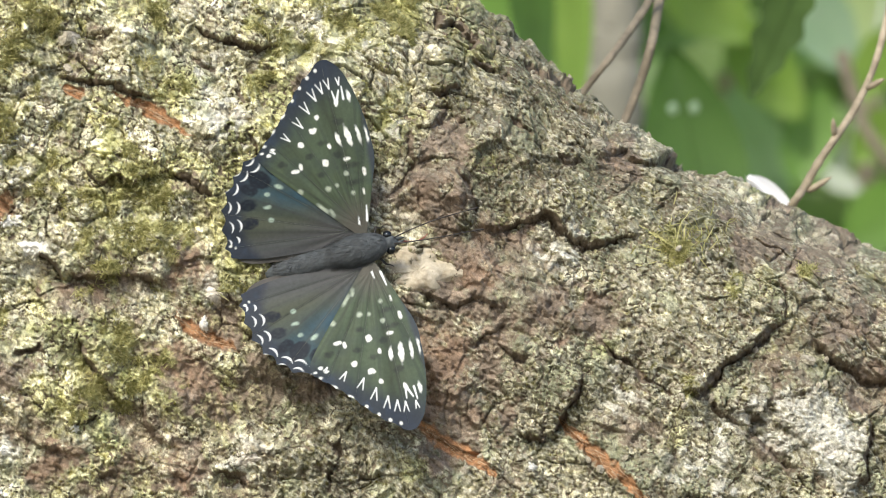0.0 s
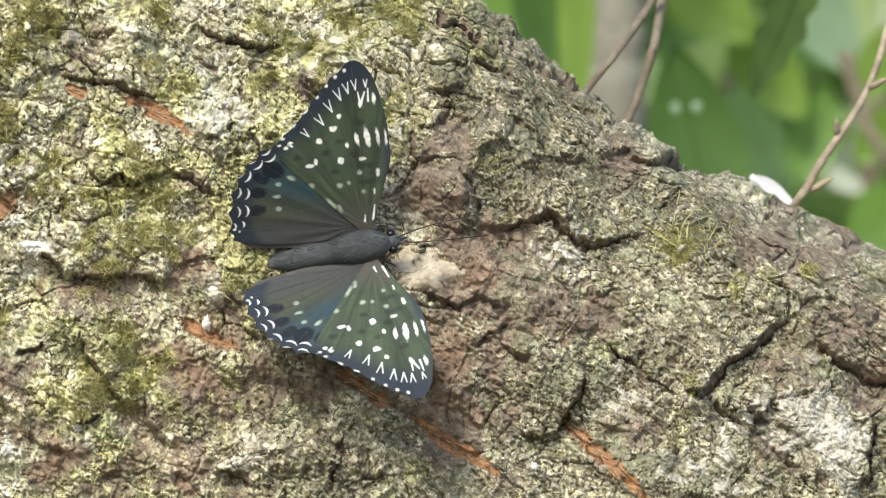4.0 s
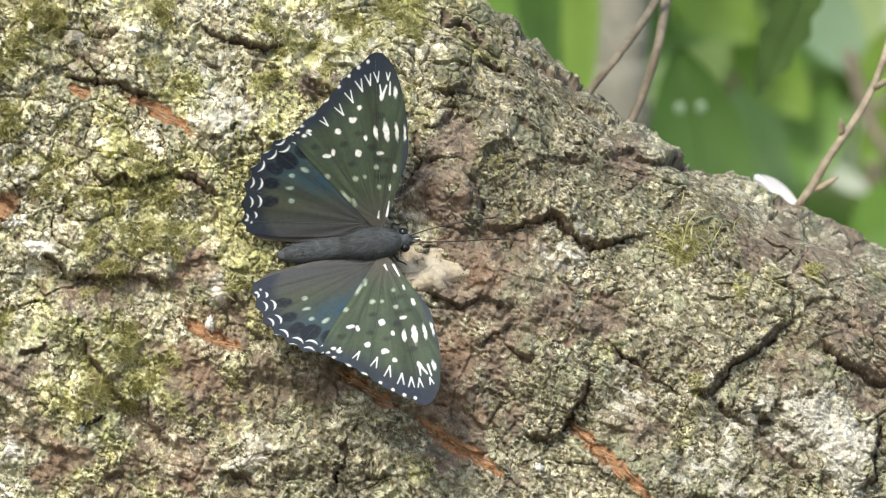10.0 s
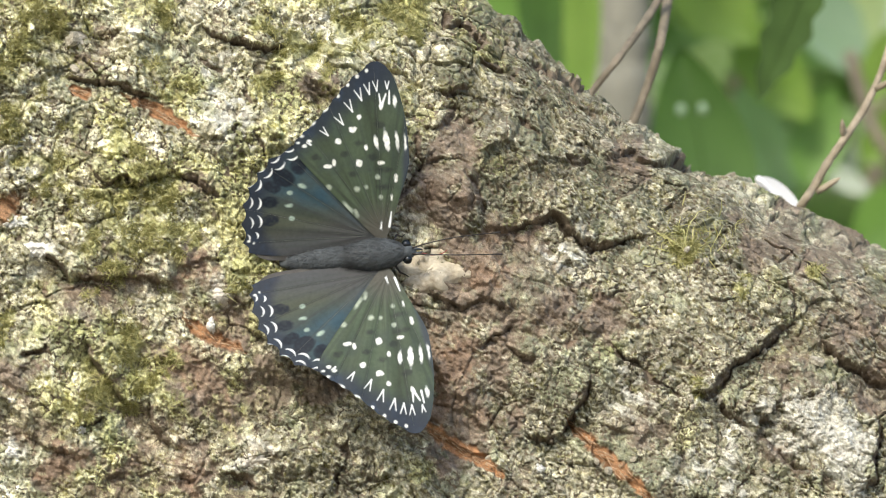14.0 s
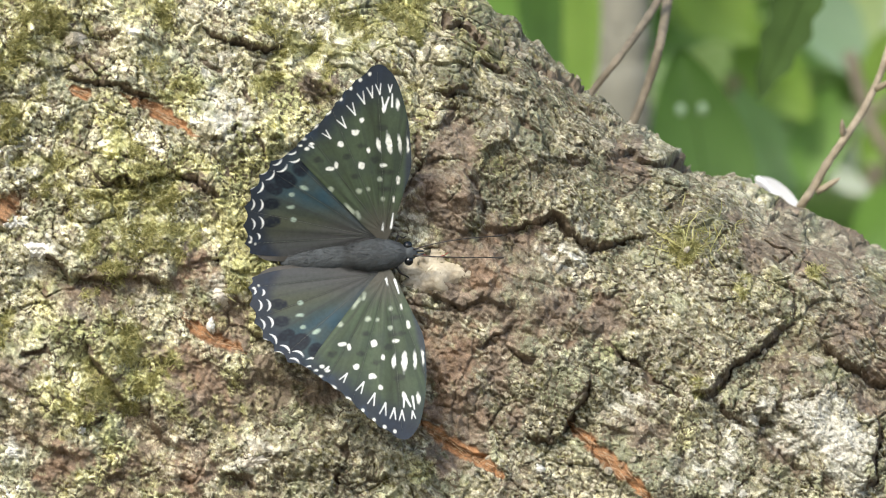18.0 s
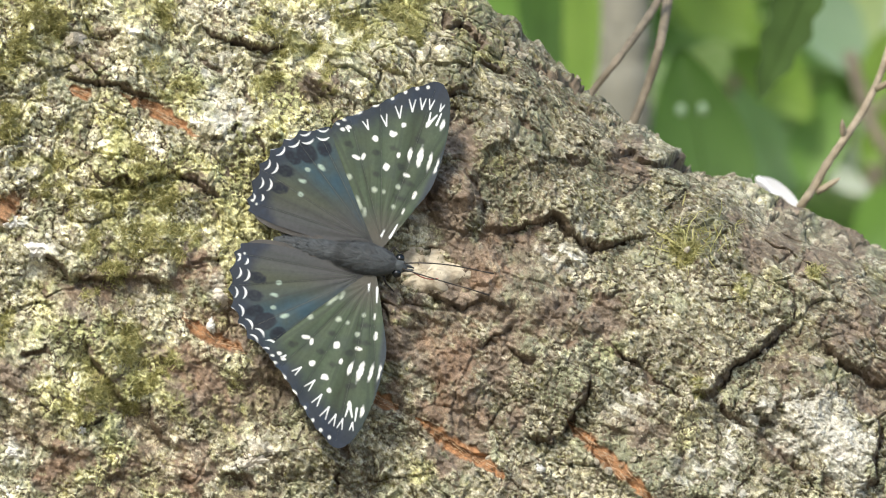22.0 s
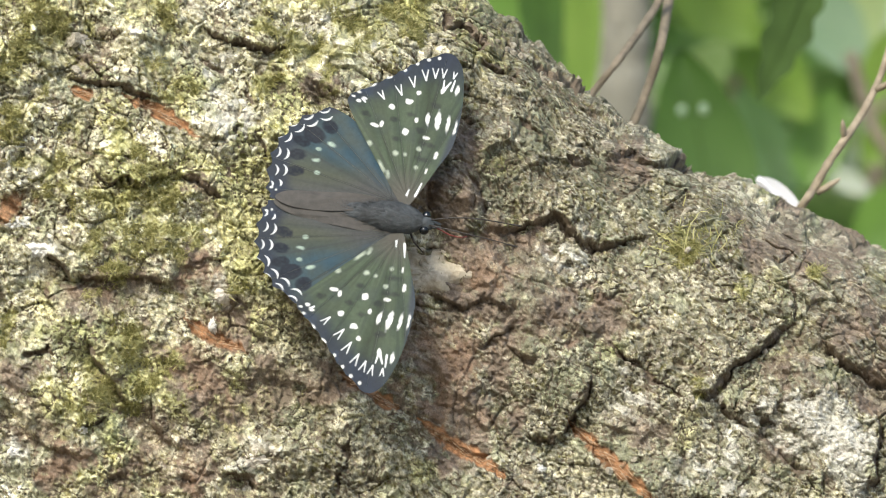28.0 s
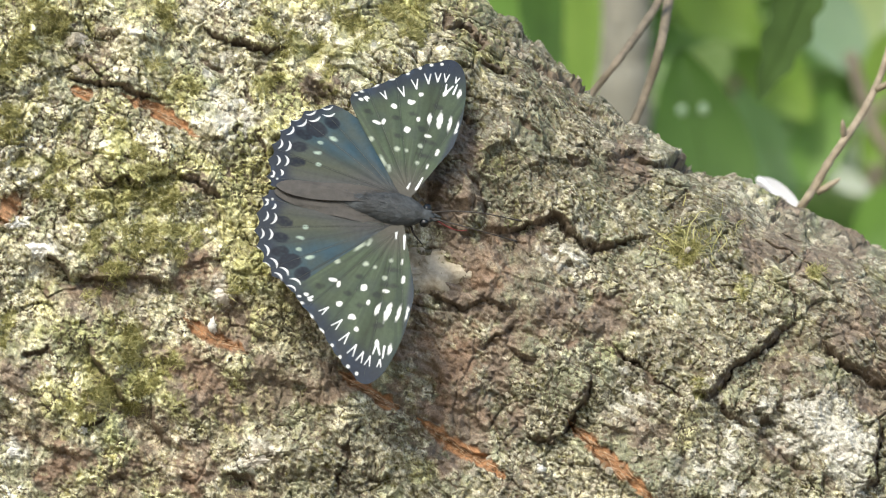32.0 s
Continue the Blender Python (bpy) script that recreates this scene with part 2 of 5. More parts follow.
SET_BACK = 0.0065
RAW_STREAKS = [
    ([(118, 152), (140, 160), (160, 166)], 9), ([(205, 158), (268, 188), (312, 214), (346, 240)], 10),
    ([(322, 560), (352, 585), (384, 600), (430, 622)], 13), ([(596, 655), (640, 682), (668, 704), (700, 720)], 13),
    ([(738, 740), (790, 778), (836, 806), (884, 838)], 14), ([(1004, 742), (1052, 790), (1100, 838), (1160, 890)], 14)]


def carve(b):
    """The relief and pigment of this trunk: plates, fissures, knots, crumbs of lichen, moss film, bare brown bark."""
    # the crusts lie evenly over the turning flank
    b.w = 0.25 * b.s + 0.75 * np.where(b.s > 0, HALF - b.c, b.s)
    wx = b.u + 22 * fractal(b.u / 90, b.w / 90, 11, 3)
    wy = b.w + 22 * fractal(b.u / 90 + 40, b.w / 90, 12, 3)
    i0 = np.zeros(b.u.shape, dtype=np.int64)
    rim_calm = 0.35 + 0.65 * step(HALF - b.c, 0, 70)
    # broad lumps
    b.h += 22 * fractal(b.u / 330, b.w / 250, 1, 3) + 19 * fractal(b.u / 120, b.w / 90, 2, 3)
    # long plates with fissures between them, fewer on the worn middle and under the fluffy lichen
    calm = 1 - 0.88 * b.patch((860, 560, 190), (760, 640, 120), (700, 380, 90), (230, 690, 300), (480, 760, 160), (60, 640, 120), (1230, 560, 150), (1150, 780, 130), (1350, 820, 90), (1450, 780, 100), (980, 690, 100), (1380, 680, 80), rough=0.7, seed=16)
    f1, f2, own, _, _ = cells(wx / 190, wy / 105, 21)
    gate = step(fractal(b.u / 260, b.w / 260, 4, 2), -0.25, 0.35)
    b.h += rim_calm * (own - 0.5) * 16 * step(f2 - f1, 0.0, 0.2)
    b.h -= 10 * calm * gate * (1 - step(f2 - f1, 0.015, 0.085))
    # small plates, cracked like dry mud
    f1, f2, own, _, _ = cells(wx / 40 + 3, wy / 30, 31)
    fine = step(fractal(b.u / 170, b.w / 170, 5, 2), -0.5, 0.5)
    b.h += rim_calm * (own - 0.5) * 13 * step(f2 - f1, 0, 0.25) - 8 * calm * fine * (1 - step(f2 - f1, 0.02, 0.10))
    # middling plates, and hollows between tufts of crust
    f1, f2, own, ox, oy = cells(wx / 84 + 7, wy / 52, 35)
    plate = own
    b.h += rim_calm * (0.4 + 0.6 * calm) * ((own - 0.5) * 20 + 26 * ((hashed((own * 1e6).astype(np.int64), i0, 36) - 0.5) * ox + (hashed((own * 1e6).astype(np.int64), i0, 37) - 0.5) * oy)) * step(f2 - f1, 0, 0.15)
    b.h -= 13 * calm * step(fractal(b.u / 210 + 9, b.w / 210, 6, 2), -0.45, 0.2) * (1 - step(f2 - f1, 0.01, 0.075))
    pit = step(fractal(b.u / 30, b.w / 23, 38, 5, 0.62), 0.12, 0.75)
    b.h -= 6 * pit
    # the fissures that one can tell apart: each drops from its upper plate to its lower one
    R = b.rift
    R((350, 40), (374, 58), (402, 68), (424, 71), (468, 83), (512, 80), w=8, deep=26, fall=26, reach=46)
    R((414, 26), (432, 38), (452, 36), w=4, deep=12, fall=8)
    R((346, 96), (366, 108), (386, 122), (397, 116), w=6, deep=18, fall=8)
    R((430, 154), (446, 170), (456, 180), w=6, deep=18, fall=8)
    R((396, 214), (414, 228), (424, 216), w=5, deep=14, fall=8)
    R((444, 234), (462, 252), (466, 274), w=7, deep=26, fall=12)
    R((100, 108), (118, 130), (152, 143), (190, 142), (216, 149), (252, 163), (300, 176), w=8, deep=20, fall=24, reach=40)
    R((150, 96), (158, 114), (184, 132), w=6, deep=14, fall=14)
    R((10, 248), (40, 238), (50, 226), w=5, deep=14, fall=14, reach=24)
    R((150, 292), (190, 322), (215, 313), (246, 327), (276, 313), (304, 302), (332, 312), (366, 337), (404, 360), w=8, deep=24, fall=30, reach=50)
    R((122, 350), (116, 372), (94, 384), w=5, deep=12, fall=14)
    R((70, 440), (92, 462), (112, 484), (122, 500), w=8, deep=18, fall=44, reach=60)
    R((112, 486), (160, 488), (206, 490), (250, 490), (306, 500), w=8, deep=10, fall=34, reach=44)
    R((300, 476), (340, 466), (400, 452), w=4, deep=8, fall=14, reach=28)
    R((34, 622), (54, 617), (74, 616), (92, 626), w=7, deep=24, fall=10)
    R((142, 594), (168, 640), (194, 672), (206, 700), (250, 714), w=8, deep=14, fall=30, reach=44)
    R((258, 700), (262, 742), (284, 776), (330, 796), w=9, deep=8, fall=26, reach=60)
    R((0, 688), (40, 744), (72, 792), (140, 800), w=7, deep=6, fall=26, reach=54)
    R((138, 764), (152, 750), (184, 735), w=6, deep=24, fall=14)
    R((176, 856), (194, 844), (220, 838), w=5, deep=14, fall=12)
    R((238, 846), (262, 838), (284, 826), w=3, deep=10, fall=6)
    R((390, 830), (410, 840), (440, 846), (452, 870), w=9, deep=20, fall=30, reach=46)
    R((498, 796), (500, 830), (494, 866), w=3, deep=12, fall=4)
    R((646, 738), (632, 758), (606, 784), (610, 812), (594, 838), (586, 878), w=5, deep=26, fall=-8, reach=24)
    R((514, 694), (534, 722), (548, 742), w=2.5, deep=10, fall=4)
    R((572, 762), (590, 776), (606, 784), w=3, deep=12, fall=4)
    R((676, 800), (672, 846), (690, 850), w=3, deep=12, fall=4)
    R((618, 858), (650, 855), (692, 846), w=4, deep=16, fall=8)
    R((860, 716), (868, 750), (874, 764), (900, 794), w=3, deep=14, fall=6)
    R((900, 842), (918, 858), (934, 872), w=6, deep=16, fall=10)
    R((926, 752), (940, 774), (968, 776), (992, 760), (1016, 736), (1028, 706), (1034, 686), (1044, 650), w=7, deep=30, fall=26, reach=46)
    R((806, 674), (826, 650), (834, 622), (842, 608), w=3, deep=13, fall=4)
    R((840, 618), (862, 598), (872, 590), (896, 582), (918, 572), w=7, deep=22, fall=14)
    R((888, 606), (912, 616), (926, 632), (946, 630), w=9, deep=26, fall=18)
    R((742, 508), (776, 528), (818, 548), (846, 530), (884, 539), (906, 548), w=6, deep=26, fall=22, reach=50)
    R((726, 428), (734, 470), (750, 506), w=4, deep=8, fall=8)
    R((986, 488), (1002, 462), (1030, 470), w=4, deep=12, fall=8)
    R((1058, 532), (1080, 518), (1104, 514), (1120, 526), w=3.5, deep=14, fall=6)
    R((1022, 568), (1004, 596), (998, 620), w=3, deep=10, fall=4)
    R((1208, 702), (1160, 674), (1112, 641), (1072, 602), w=6.5, deep=34, fall=20, reach=44)
    R((1208, 702), (1262, 694), (1288, 654), (1326, 632), (1360, 602), (1398, 568), w=9, deep=34, fall=34, reach=60)
    R((1398, 568), (1404, 530), (1384, 490), w=5, deep=14, fall=12)
    R((1264, 706), (1296, 738), (1336, 752), w=7, deep=18, fall=14)
    R((1450, 850), (1400, 822), (1372, 796), (1346, 772), (1344, 742), (1376, 712), w=8, deep=10, fall=26, reach=44)
    R((1344, 746), (1380, 708), (1398, 700), (1452, 698), w=3, deep=14, fall=6)
    R((1548, 724), (1556, 770), (1546, 812), (1548, 846), (1516, 872), w=8, deep=26, fall=-34, reach=46)
    R((1450, 600), (1474, 630), (1500, 654), (1534, 666), (1610, 676), w=10, deep=30, fall=30, reach=60)
    R((1486, 560), (1460, 556), (1440, 590), w=5, deep=14, fall=10)
    R((1294, 872), (1316, 852), (1336, 828), w=3.5, deep=16, fall=6)
    R((1052, 742), (1084, 756), (1130, 768), w=5, deep=8, fall=14, reach=24)
    R((850, 398), (900, 406), (930, 393), (958, 396), (970, 382), (1000, 405), (1028, 430), (1058, 442), (1092, 424), (1148, 411), w=9, deep=32, fall=28, reach=60)
    R((756, 318), (752, 362), (770, 396), (812, 410), (850, 398), w=6, deep=14, fall=8, reach=20)
    R((808, 298), (832, 332), (850, 354), (856, 396), w=6, deep=18, fall=-12, reach=24)
    R((730, 224), (736, 262), (744, 290), (724, 330), (690, 352), w=8, deep=26, fall=14)
    R((744, 290), (776, 276), (820, 288), w=5, deep=12, fall=14)
    R((738, 222), (764, 232), (790, 214), (806, 180), w=6, deep=16, fall=18, reach=24)
    R((774, 152), (790, 168), (812, 164), (824, 146), w=6, deep=18, fall=22, reach=24)
    R((806, 198), (820, 212), (840, 218), w=4, deep=14, fall=8)
    R((904, 204), (922, 216), (930, 234), (950, 242), w=4, deep=16, fall=6)
    R((992, 278), (1012, 290), (1040, 286), w=8, deep=26, fall=14)
    R((1076, 246), (1096, 270), (1146, 292), (1190, 292), (1236, 294), w=7, deep=12, fall=30, reach=34)
    R((924, 100), (956, 120), (990, 146), (1030, 172), (1080, 200), w=7, deep=14, fall=10, reach=30)
    R((772, 14), (790, 44), (826, 46), (848, 74), (838, 100), w=8, deep=20, fall=26, reach=34)
    R((836, 108), (862, 118), (896, 132), w=8, deep=12, fall=26, reach=34)
    R((1168, 366), (1196, 358), (1220, 352), w=3, deep=12, fall=6)
    R((1230, 520), (1260, 534), (1310, 530), w=3, deep=10, fall=6)
    R((1290, 452), (1270, 420), (1290, 408), w=4, deep=16, fall=6)
    R((1362, 450), (1376, 462), (1398, 446), w=6, deep=18, fall=8)
    R((1330, 372), (1352, 394), (1372, 392), w=4, deep=12, fall=6)
    R((544, 140), (572, 152), (604, 168), w=5, deep=14, fall=14)
    R((640, 188), (668, 182), (690, 172), w=4, deep=12, fall=10)
    R((610, 16), (640, 40), (660, 60), w=4, deep=12, fall=8)
    R((528, 80), (580, 92), (650, 106), w=3, deep=8, fall=10)
    # knots, lumps and hollows
    D = b.dome
    D(804, 352, 50, 32, 4), D(770, 214, 28, 16), D(798, 148, 26, 20, 3), D(390, 514, 34, 22), D(56, 436, 50, 22), D(800, 76, 34, 14, 3)
    D(234, 74, 34, 22), D(134, 58, 24, 20), D(1420, 745, 56, 10, 3), D(1498, 800, 60, 14, 3), D(975, 690, 80, 12), D(1230, 560, 140, 14, 4), D(116, 342, 26, 18)
    D(985, 330, 90, 14, 4), D(730, 400, 60, -6), D(520, 275, 110, -20), D(470, 340, 60, -8), D(770, 560, 70, -10), D(906, 620, 34, -18)
    D(850, 40, 44, -22), D(870, 118, 34, -16), D(600, 790, 60, 8), D(250, 250, 70, 8), D(326, 356, 46, 14), D(130, 424, 44, 10), D(112, 120, 30, -12)
    D(210, 410, 100, 12, 3), D(110, 690, 80, 14), D(230, 730, 36, -12), D(1400, 650, 60, 10), D(1030, 215, 60, 12), D(1300, 380, 60, 8), D(420, 862, 30, -18)
    D(1100, 288, 34, -12), D(955, 118, 30, -12), D(1190, 800, 110, 8, 3), D(640, 100, 60, 8), D(100, 235, 18, -20), D(160, 770, 56, 12), D(470, 690, 50, -10)
    D(952, 76, 16, 14), D(1296, 312, 20, 14), D(1546, 416, 18, 18), D(1390, 360, 26, 8), D(906, 40, 20, 12), D(1545, 690, 56, -26)
    b.h -= b.cut - step(b.cut, 2, 14) * 4 * fractal(b.u / 17, b.w / 17, 41, 3, 0.6)
    # where each growth lies
    raw = np.zeros(b.u.shape)
    for points, w in RAW_STREAKS:
        raw = np.maximum(raw, b.streak(*points, w=w))
    raw = np.maximum(raw, 0.8 * b.patch((20, 352, 34), rough=0.9))
    b.h -= 7 * raw
    # bare brown bark; in furrows and hollows the brown also paints their shade
    bare = b.patch((760, 340, 90), (810, 350, 50), (850, 500, 110), (770, 620, 110), (690, 590, 70), (900, 600, 60), (350, 480, 50), (340, 650, 64), (380, 570, 60),
                   (100, 820, 56), (320, 820, 60), (1100, 300, 40), (930, 470, 60), (200, 500, 70), (130, 505, 40), (820, 760, 80), (470, 690, 56),
                   (570, 150, 30), (350, 325, 40), (1555, 690, 46), (140, 115, 40), (560, 690, 50), (960, 560, 70),
                   (1060, 560, 40), (790, 250, 46), rough=0.8, seed=6)
    bare = np.maximum(bare, 0.75 * b.patch((1450, 460, 70), (1500, 550, 80), (1390, 420, 50), (1330, 440, 46), (1420, 640, 60), (190, 690, 46), (260, 740, 46), (60, 740, 46),
                                           (250, 810, 60), (410, 710, 46), (200, 860, 56), (430, 870, 50), (1130, 760, 50), (1370, 800, 36), (20, 660, 40), rough=1.0, seed=18))
    bare = np.clip(bare * (0.75 + 0.5 * fractal(b.u / 60, b.w / 60, 45, 4)), 0, 1)
    mossy = b.patch((60, 66, 64), (20, 120, 32), (90, 280, 46), (290, 24, 30), (285, 130, 50), (20, 220, 36), (210, 250, 34), (470, 150, 26), (460, 40, 30),
                    (250, 400, 100), (190, 360, 60), (420, 470, 40), (200, 475, 40), (245, 640, 56), (215, 600, 40), (560, 90, 70), (640, 40, 50), (690, 180, 34),
                    (730, 20, 40), (1215, 436, 26), (1310, 512, 16), (1430, 494, 16), (1240, 690, 22), (10, 560, 36), (180, 690, 50), rough=1.2, seed=7)
    white = b.patch((60, 440, 46), (20, 390, 34), (380, 110, 26), (430, 810, 40), (1475, 775, 60), (1250, 800, 60), (1300, 840, 40), (1120, 700, 40), (390, 516, 30), (30, 290, 40), (210, 630, 20),
                    (15, 790, 26), (1330, 760, 50), (640, 240, 40), (690, 220, 36), (1000, 440, 50), (600, 60, 50), (400, 200, 60), (130, 60, 20), rough=0.9, seed=9)
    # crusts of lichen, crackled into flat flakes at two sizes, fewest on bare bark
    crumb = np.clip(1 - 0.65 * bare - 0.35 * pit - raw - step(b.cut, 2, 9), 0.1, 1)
    face = 0.35 + 0.65 * step(HALF - b.c, 8, 70)
    gx = b.u + 10 * fractal(b.u / 24, b.w / 24, 51, 4, 0.6)
    gy = b.w + 10 * fractal(b.u / 24 + 30, b.w / 24, 52, 4, 0.6)
    f1, f2, own, ox, oy = cells(gx / 17.0, gy / 12.0, 61)
    k = (own * 1e6).astype(np.int64)
    tall, t1, t2 = hashed(k, k + 7, 5), hashed(k, k + 3, 6) - 0.5, hashed(k, k + 5, 7) - 0.5
    clump = 0.5 + 0.5 * step(fractal(b.u / 55, b.w / 55, 63, 3), -0.4, 0.5)
    split = f2 - f1 + 0.05 * fractal(b.u / 7, b.w / 7, 64, 2)
    gap = 0.35 + 0.65 * step(fractal(b.u / 42 + 3, b.w / 42, 65, 3), -0.5, 0.4)
    flake = 1 - gap * (1 - step(split, 0.03, 0.15))
    b.h += face * crumb * flake * (3.4 * tall + 12.0 * (t1 * ox + t2 * oy))
    b.h -= 4.2 * face * crumb * gap * (1 - step(split, 0.02, 0.13))
    g1, g2, owns, px, py = cells(gx / 8.6 + 9, gy / 6.8, 71)
    k = (owns * 1e6).astype(np.int64)
    grain = step(fractal(b.u / 75 + 8, b.w / 75, 66, 3), -0.35, 0.5)
    b.h += face * crumb * (0.35 + 0.65 * grain) * (step(g2 - g1, 0.0, 0.22) * (4.2 * owns + 9.0 * ((hashed(k, k + 3, 8) - 0.5) * px + (hashed(k, k + 5, 9) - 0.5) * py)) - 2.4 * (1 - step(g2 - g1, 0.02, 0.14)))
    speck = fractal(b.u / 6.5, b.w / 5.2, 67, 3, 0.8)
    b.h += 2.2 * face * crumb * speck
    lines = np.maximum(gap * (1 - step(split, 0.03, 0.115)), 0.8 * grain * (1 - step(g2 - g1, 0.03, 0.17)) * step(speck, -0.5, 0.3))
    b.h += face * (1.0 + 1.0 * bare) * 2.4 * fractal(b.u / 9, b.w / 7, 81, 3, 0.7) + 4.0 * bare * fractal(b.u / 34, b.w / 22, 82, 3, 0.6)
    b.h += 2.2 * raw * fractal(b.u / 60, b.w / 3.5, 83, 3, 0.7)
    # the sheet sinks into the trunk at its rim
    rim = np.minimum(np.minimum(b.u - b.u.min(), b.u.max() - b.u), np.minimum(b.s - b.s.min(), b.s.max() - b.s))
    b.h -= 130 * (1 - step(rim, 0, 75))
    # pigments
    def tone(r, g, bl):
        return np.array([r, g, bl])
    n = fractal(b.u / 60, b.w / 60, 91, 4, 0.6)[..., None]
    # lichen thins along the upper edge; its darker tone also paints the shading there
    lie = 90 * fractal(b.u / 180, b.w / 180, 94, 3)
    edge_dim = ((1 - step(b.p + lie, 170, 430)) * step(b.u + lie, -330, -100))[..., None]
    lich = tone(0.452, 0.432, 0.302) + n * tone(0.13, 0.12, 0.10) + 0.25 * speck[..., None] * tone(1, 1, 0.95)
    lich = lich * (0.66 + 0.50 * own[..., None]) * (0.46 + 0.92 * owns[..., None]) * (1 - 0.28 * edge_dim * (1 - step(b.u + lie, 60, 230))[..., None]) * (1.34 - 0.46 * step(b.u + lie, -420, 40)[..., None]) * (0.78 + 0.44 * plate[..., None])
    green_grey = tone(0.36, 0.385, 0.25) * (0.6 + 0.5 * own[..., None]) * (0.7 + 0.6 * owns[..., None]) * (1 - 0.35 * edge_dim)
    k = step(fractal(b.u / 45, b.w / 45, 93, 4, 0.6), 0.05, 0.6)[..., None]
    lich = lich * (1 - 0.6 * k) + green_grey * 0.6 * k
    yellow = step(fractal(b.u / 90 + 5, b.w / 90, 102, 4, 0.6) - 0.5 * step(b.u, -300, 200), -0.2, 0.6)[..., None]
    lich = lich * (1 - yellow * np.array([0.04, 0.02, 0.27]))
    # lichen-free darker bark in fissures and flake gaps, which also paints their shade
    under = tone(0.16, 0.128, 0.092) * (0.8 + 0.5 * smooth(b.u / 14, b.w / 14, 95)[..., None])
    cover = step(flake * crumb * (0.45 + 0.55 * clump) * (0.65 + 0.4 * own) * (1 - 0.15 * edge_dim[..., 0]) + 0.16 * speck - 0.42 * lines, 0.06, 0.44)[..., None]
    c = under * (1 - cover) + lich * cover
    brown = tone(0.212, 0.171, 0.130) * (0.66 + 0.75 * smooth(b.u / 13, b.w / 10, 96)[..., None]) * (0.8 + 0.42 * own[..., None]) * (0.85 + 0.3 * owns[..., None])
    rust = tone(0.27, 0.180, 0.118) * (0.64 + 0.75 * smooth(b.u / 11, b.w / 9, 100)[..., None])
    kr = np.maximum(0.3 * step(fractal(b.u / 70, b.w / 70, 97, 3), 0.0, 0.7),
                    0.6 * b.patch((340, 650, 56), (350, 480, 44), (100, 820, 50), (360, 570, 50), (20, 352, 50), (800, 620, 60), (770, 700, 50), (320, 820, 40), (860, 480, 50), rough=0.9, seed=19))[..., None]
    brown = brown * (1 - kr) + rust * kr
    m = (np.clip(bare * 1.2, 0, 1) * (0.62 + 0.38 * (1 - cover[..., 0] * step(smooth(b.u / 24, b.w / 24, 101), 0.35, 0.75))))[..., None]
    c = c * (1 - m) + brown * m
    m = (0.5 * pit * (1 - 0.6 * edge_dim[..., 0]) * step(smooth(b.u / 80, b.w / 80, 92), 0.3, 0.7))[..., None]
    c = c * (1 - m) + brown * m
    pale = tone(0.70, 0.69, 0.61) * (0.75 + 0.4 * owns[..., None])
    m = (white * step(own, 0.25, 0.8) * 0.8 * crumb)[..., None]
    c = c * (1 - m) + pale * m
    m = (b.patch((1400, 724, 30), (1440, 750, 46), (1490, 790, 56), (1510, 840, 34), (1470, 720, 36), (1390, 780, 26), rough=0.8, seed=10) * 0.8 * crumb * (0.45 + 0.55 * step(speck, -0.6, 0.3)))[..., None]
    c = c * (1 - m) + pale * m
    film = tone(0.41, 0.41, 0.165) * (0.7 + 0.6 * own[..., None])
    m = (mossy * 0.65 * step(smooth(b.u / 17, b.w / 17, 98), 0.15, 0.7))[..., None]
    c = c * (1 - m) + film * m
    fib = tone(0.35, 0.19, 0.095) * (0.45 + 0.9 * smooth(b.u / 40, b.w / 4, 99)[..., None])
    c = c * (1 - raw[..., None]) + fib * raw[..., None]
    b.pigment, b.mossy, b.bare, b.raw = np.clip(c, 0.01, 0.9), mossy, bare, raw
    return b


def net_mesh(name, places, pigment, mat):
    """A mesh over a rectangular net of places."""
    n, m = places.shape[:2]
    me = bpy.data.meshes.new(name)
    v = np.arange(n * m, dtype=np.int32).reshape(n, m)
    quads = np.stack([v[:-1, :-1], v[:-1, 1:], v[1:, 1:], v[1:, :-1]], -1).reshape(-1, 4)
    me.vertices.add(n * m)
    me.vertices.foreach_set("co", places.reshape(-1).astype(np.float32))
    me.loops.add(quads.size)
    me.loops.foreach_set("vertex_index", quads.reshape(-1))
    me.polygons.add(len(quads))
    me.polygons.foreach_set("loop_start", np.arange(0, quads.size, 4, dtype=np.int32))
    me.polygons.foreach_set("use_smooth", np.ones(len(quads), dtype=bool))
    if pigment is not None:
        a = me.color_attributes.new("pigment", "FLOAT_COLOR", "POINT")
        a.data.foreach_set("color", np.concatenate([pigment.reshape(-1, 3), np.ones((n * m, 1))], 1).reshape(-1).astype(np.float32))
    me.materials.append(mat)
    me.update()
    me.validate()
    return me


def child(name, me, parent, label=""):
    ob = new(name, me)
    ob.parent = parent
    return tagged(ob, label)


def part(name, bm, mat, parent, label="", shade=True):
    me = bpy.data.meshes.new(name)
    bmesh.ops.recalc_face_normals(bm, faces=bm.faces[:])
    bm.to_mesh(me)
    bm.free()
    me.materials.append(mat)
    if shade:
        me.polygons.foreach_set("use_smooth", np.ones(len(me.polygons), dtype=bool))
    return child(name, me, parent, label)


def raw_mesh(name, verts, faces, mat, shade=True):
    me = bpy.data.meshes.new(name)
    me.from_pydata([tuple(v) for v in verts], [], faces)
    me.materials.append(mat)
    if shade:
        me.polygons.foreach_set("use_smooth", np.ones(len(me.polygons), dtype=bool))
    me.update()
    return me


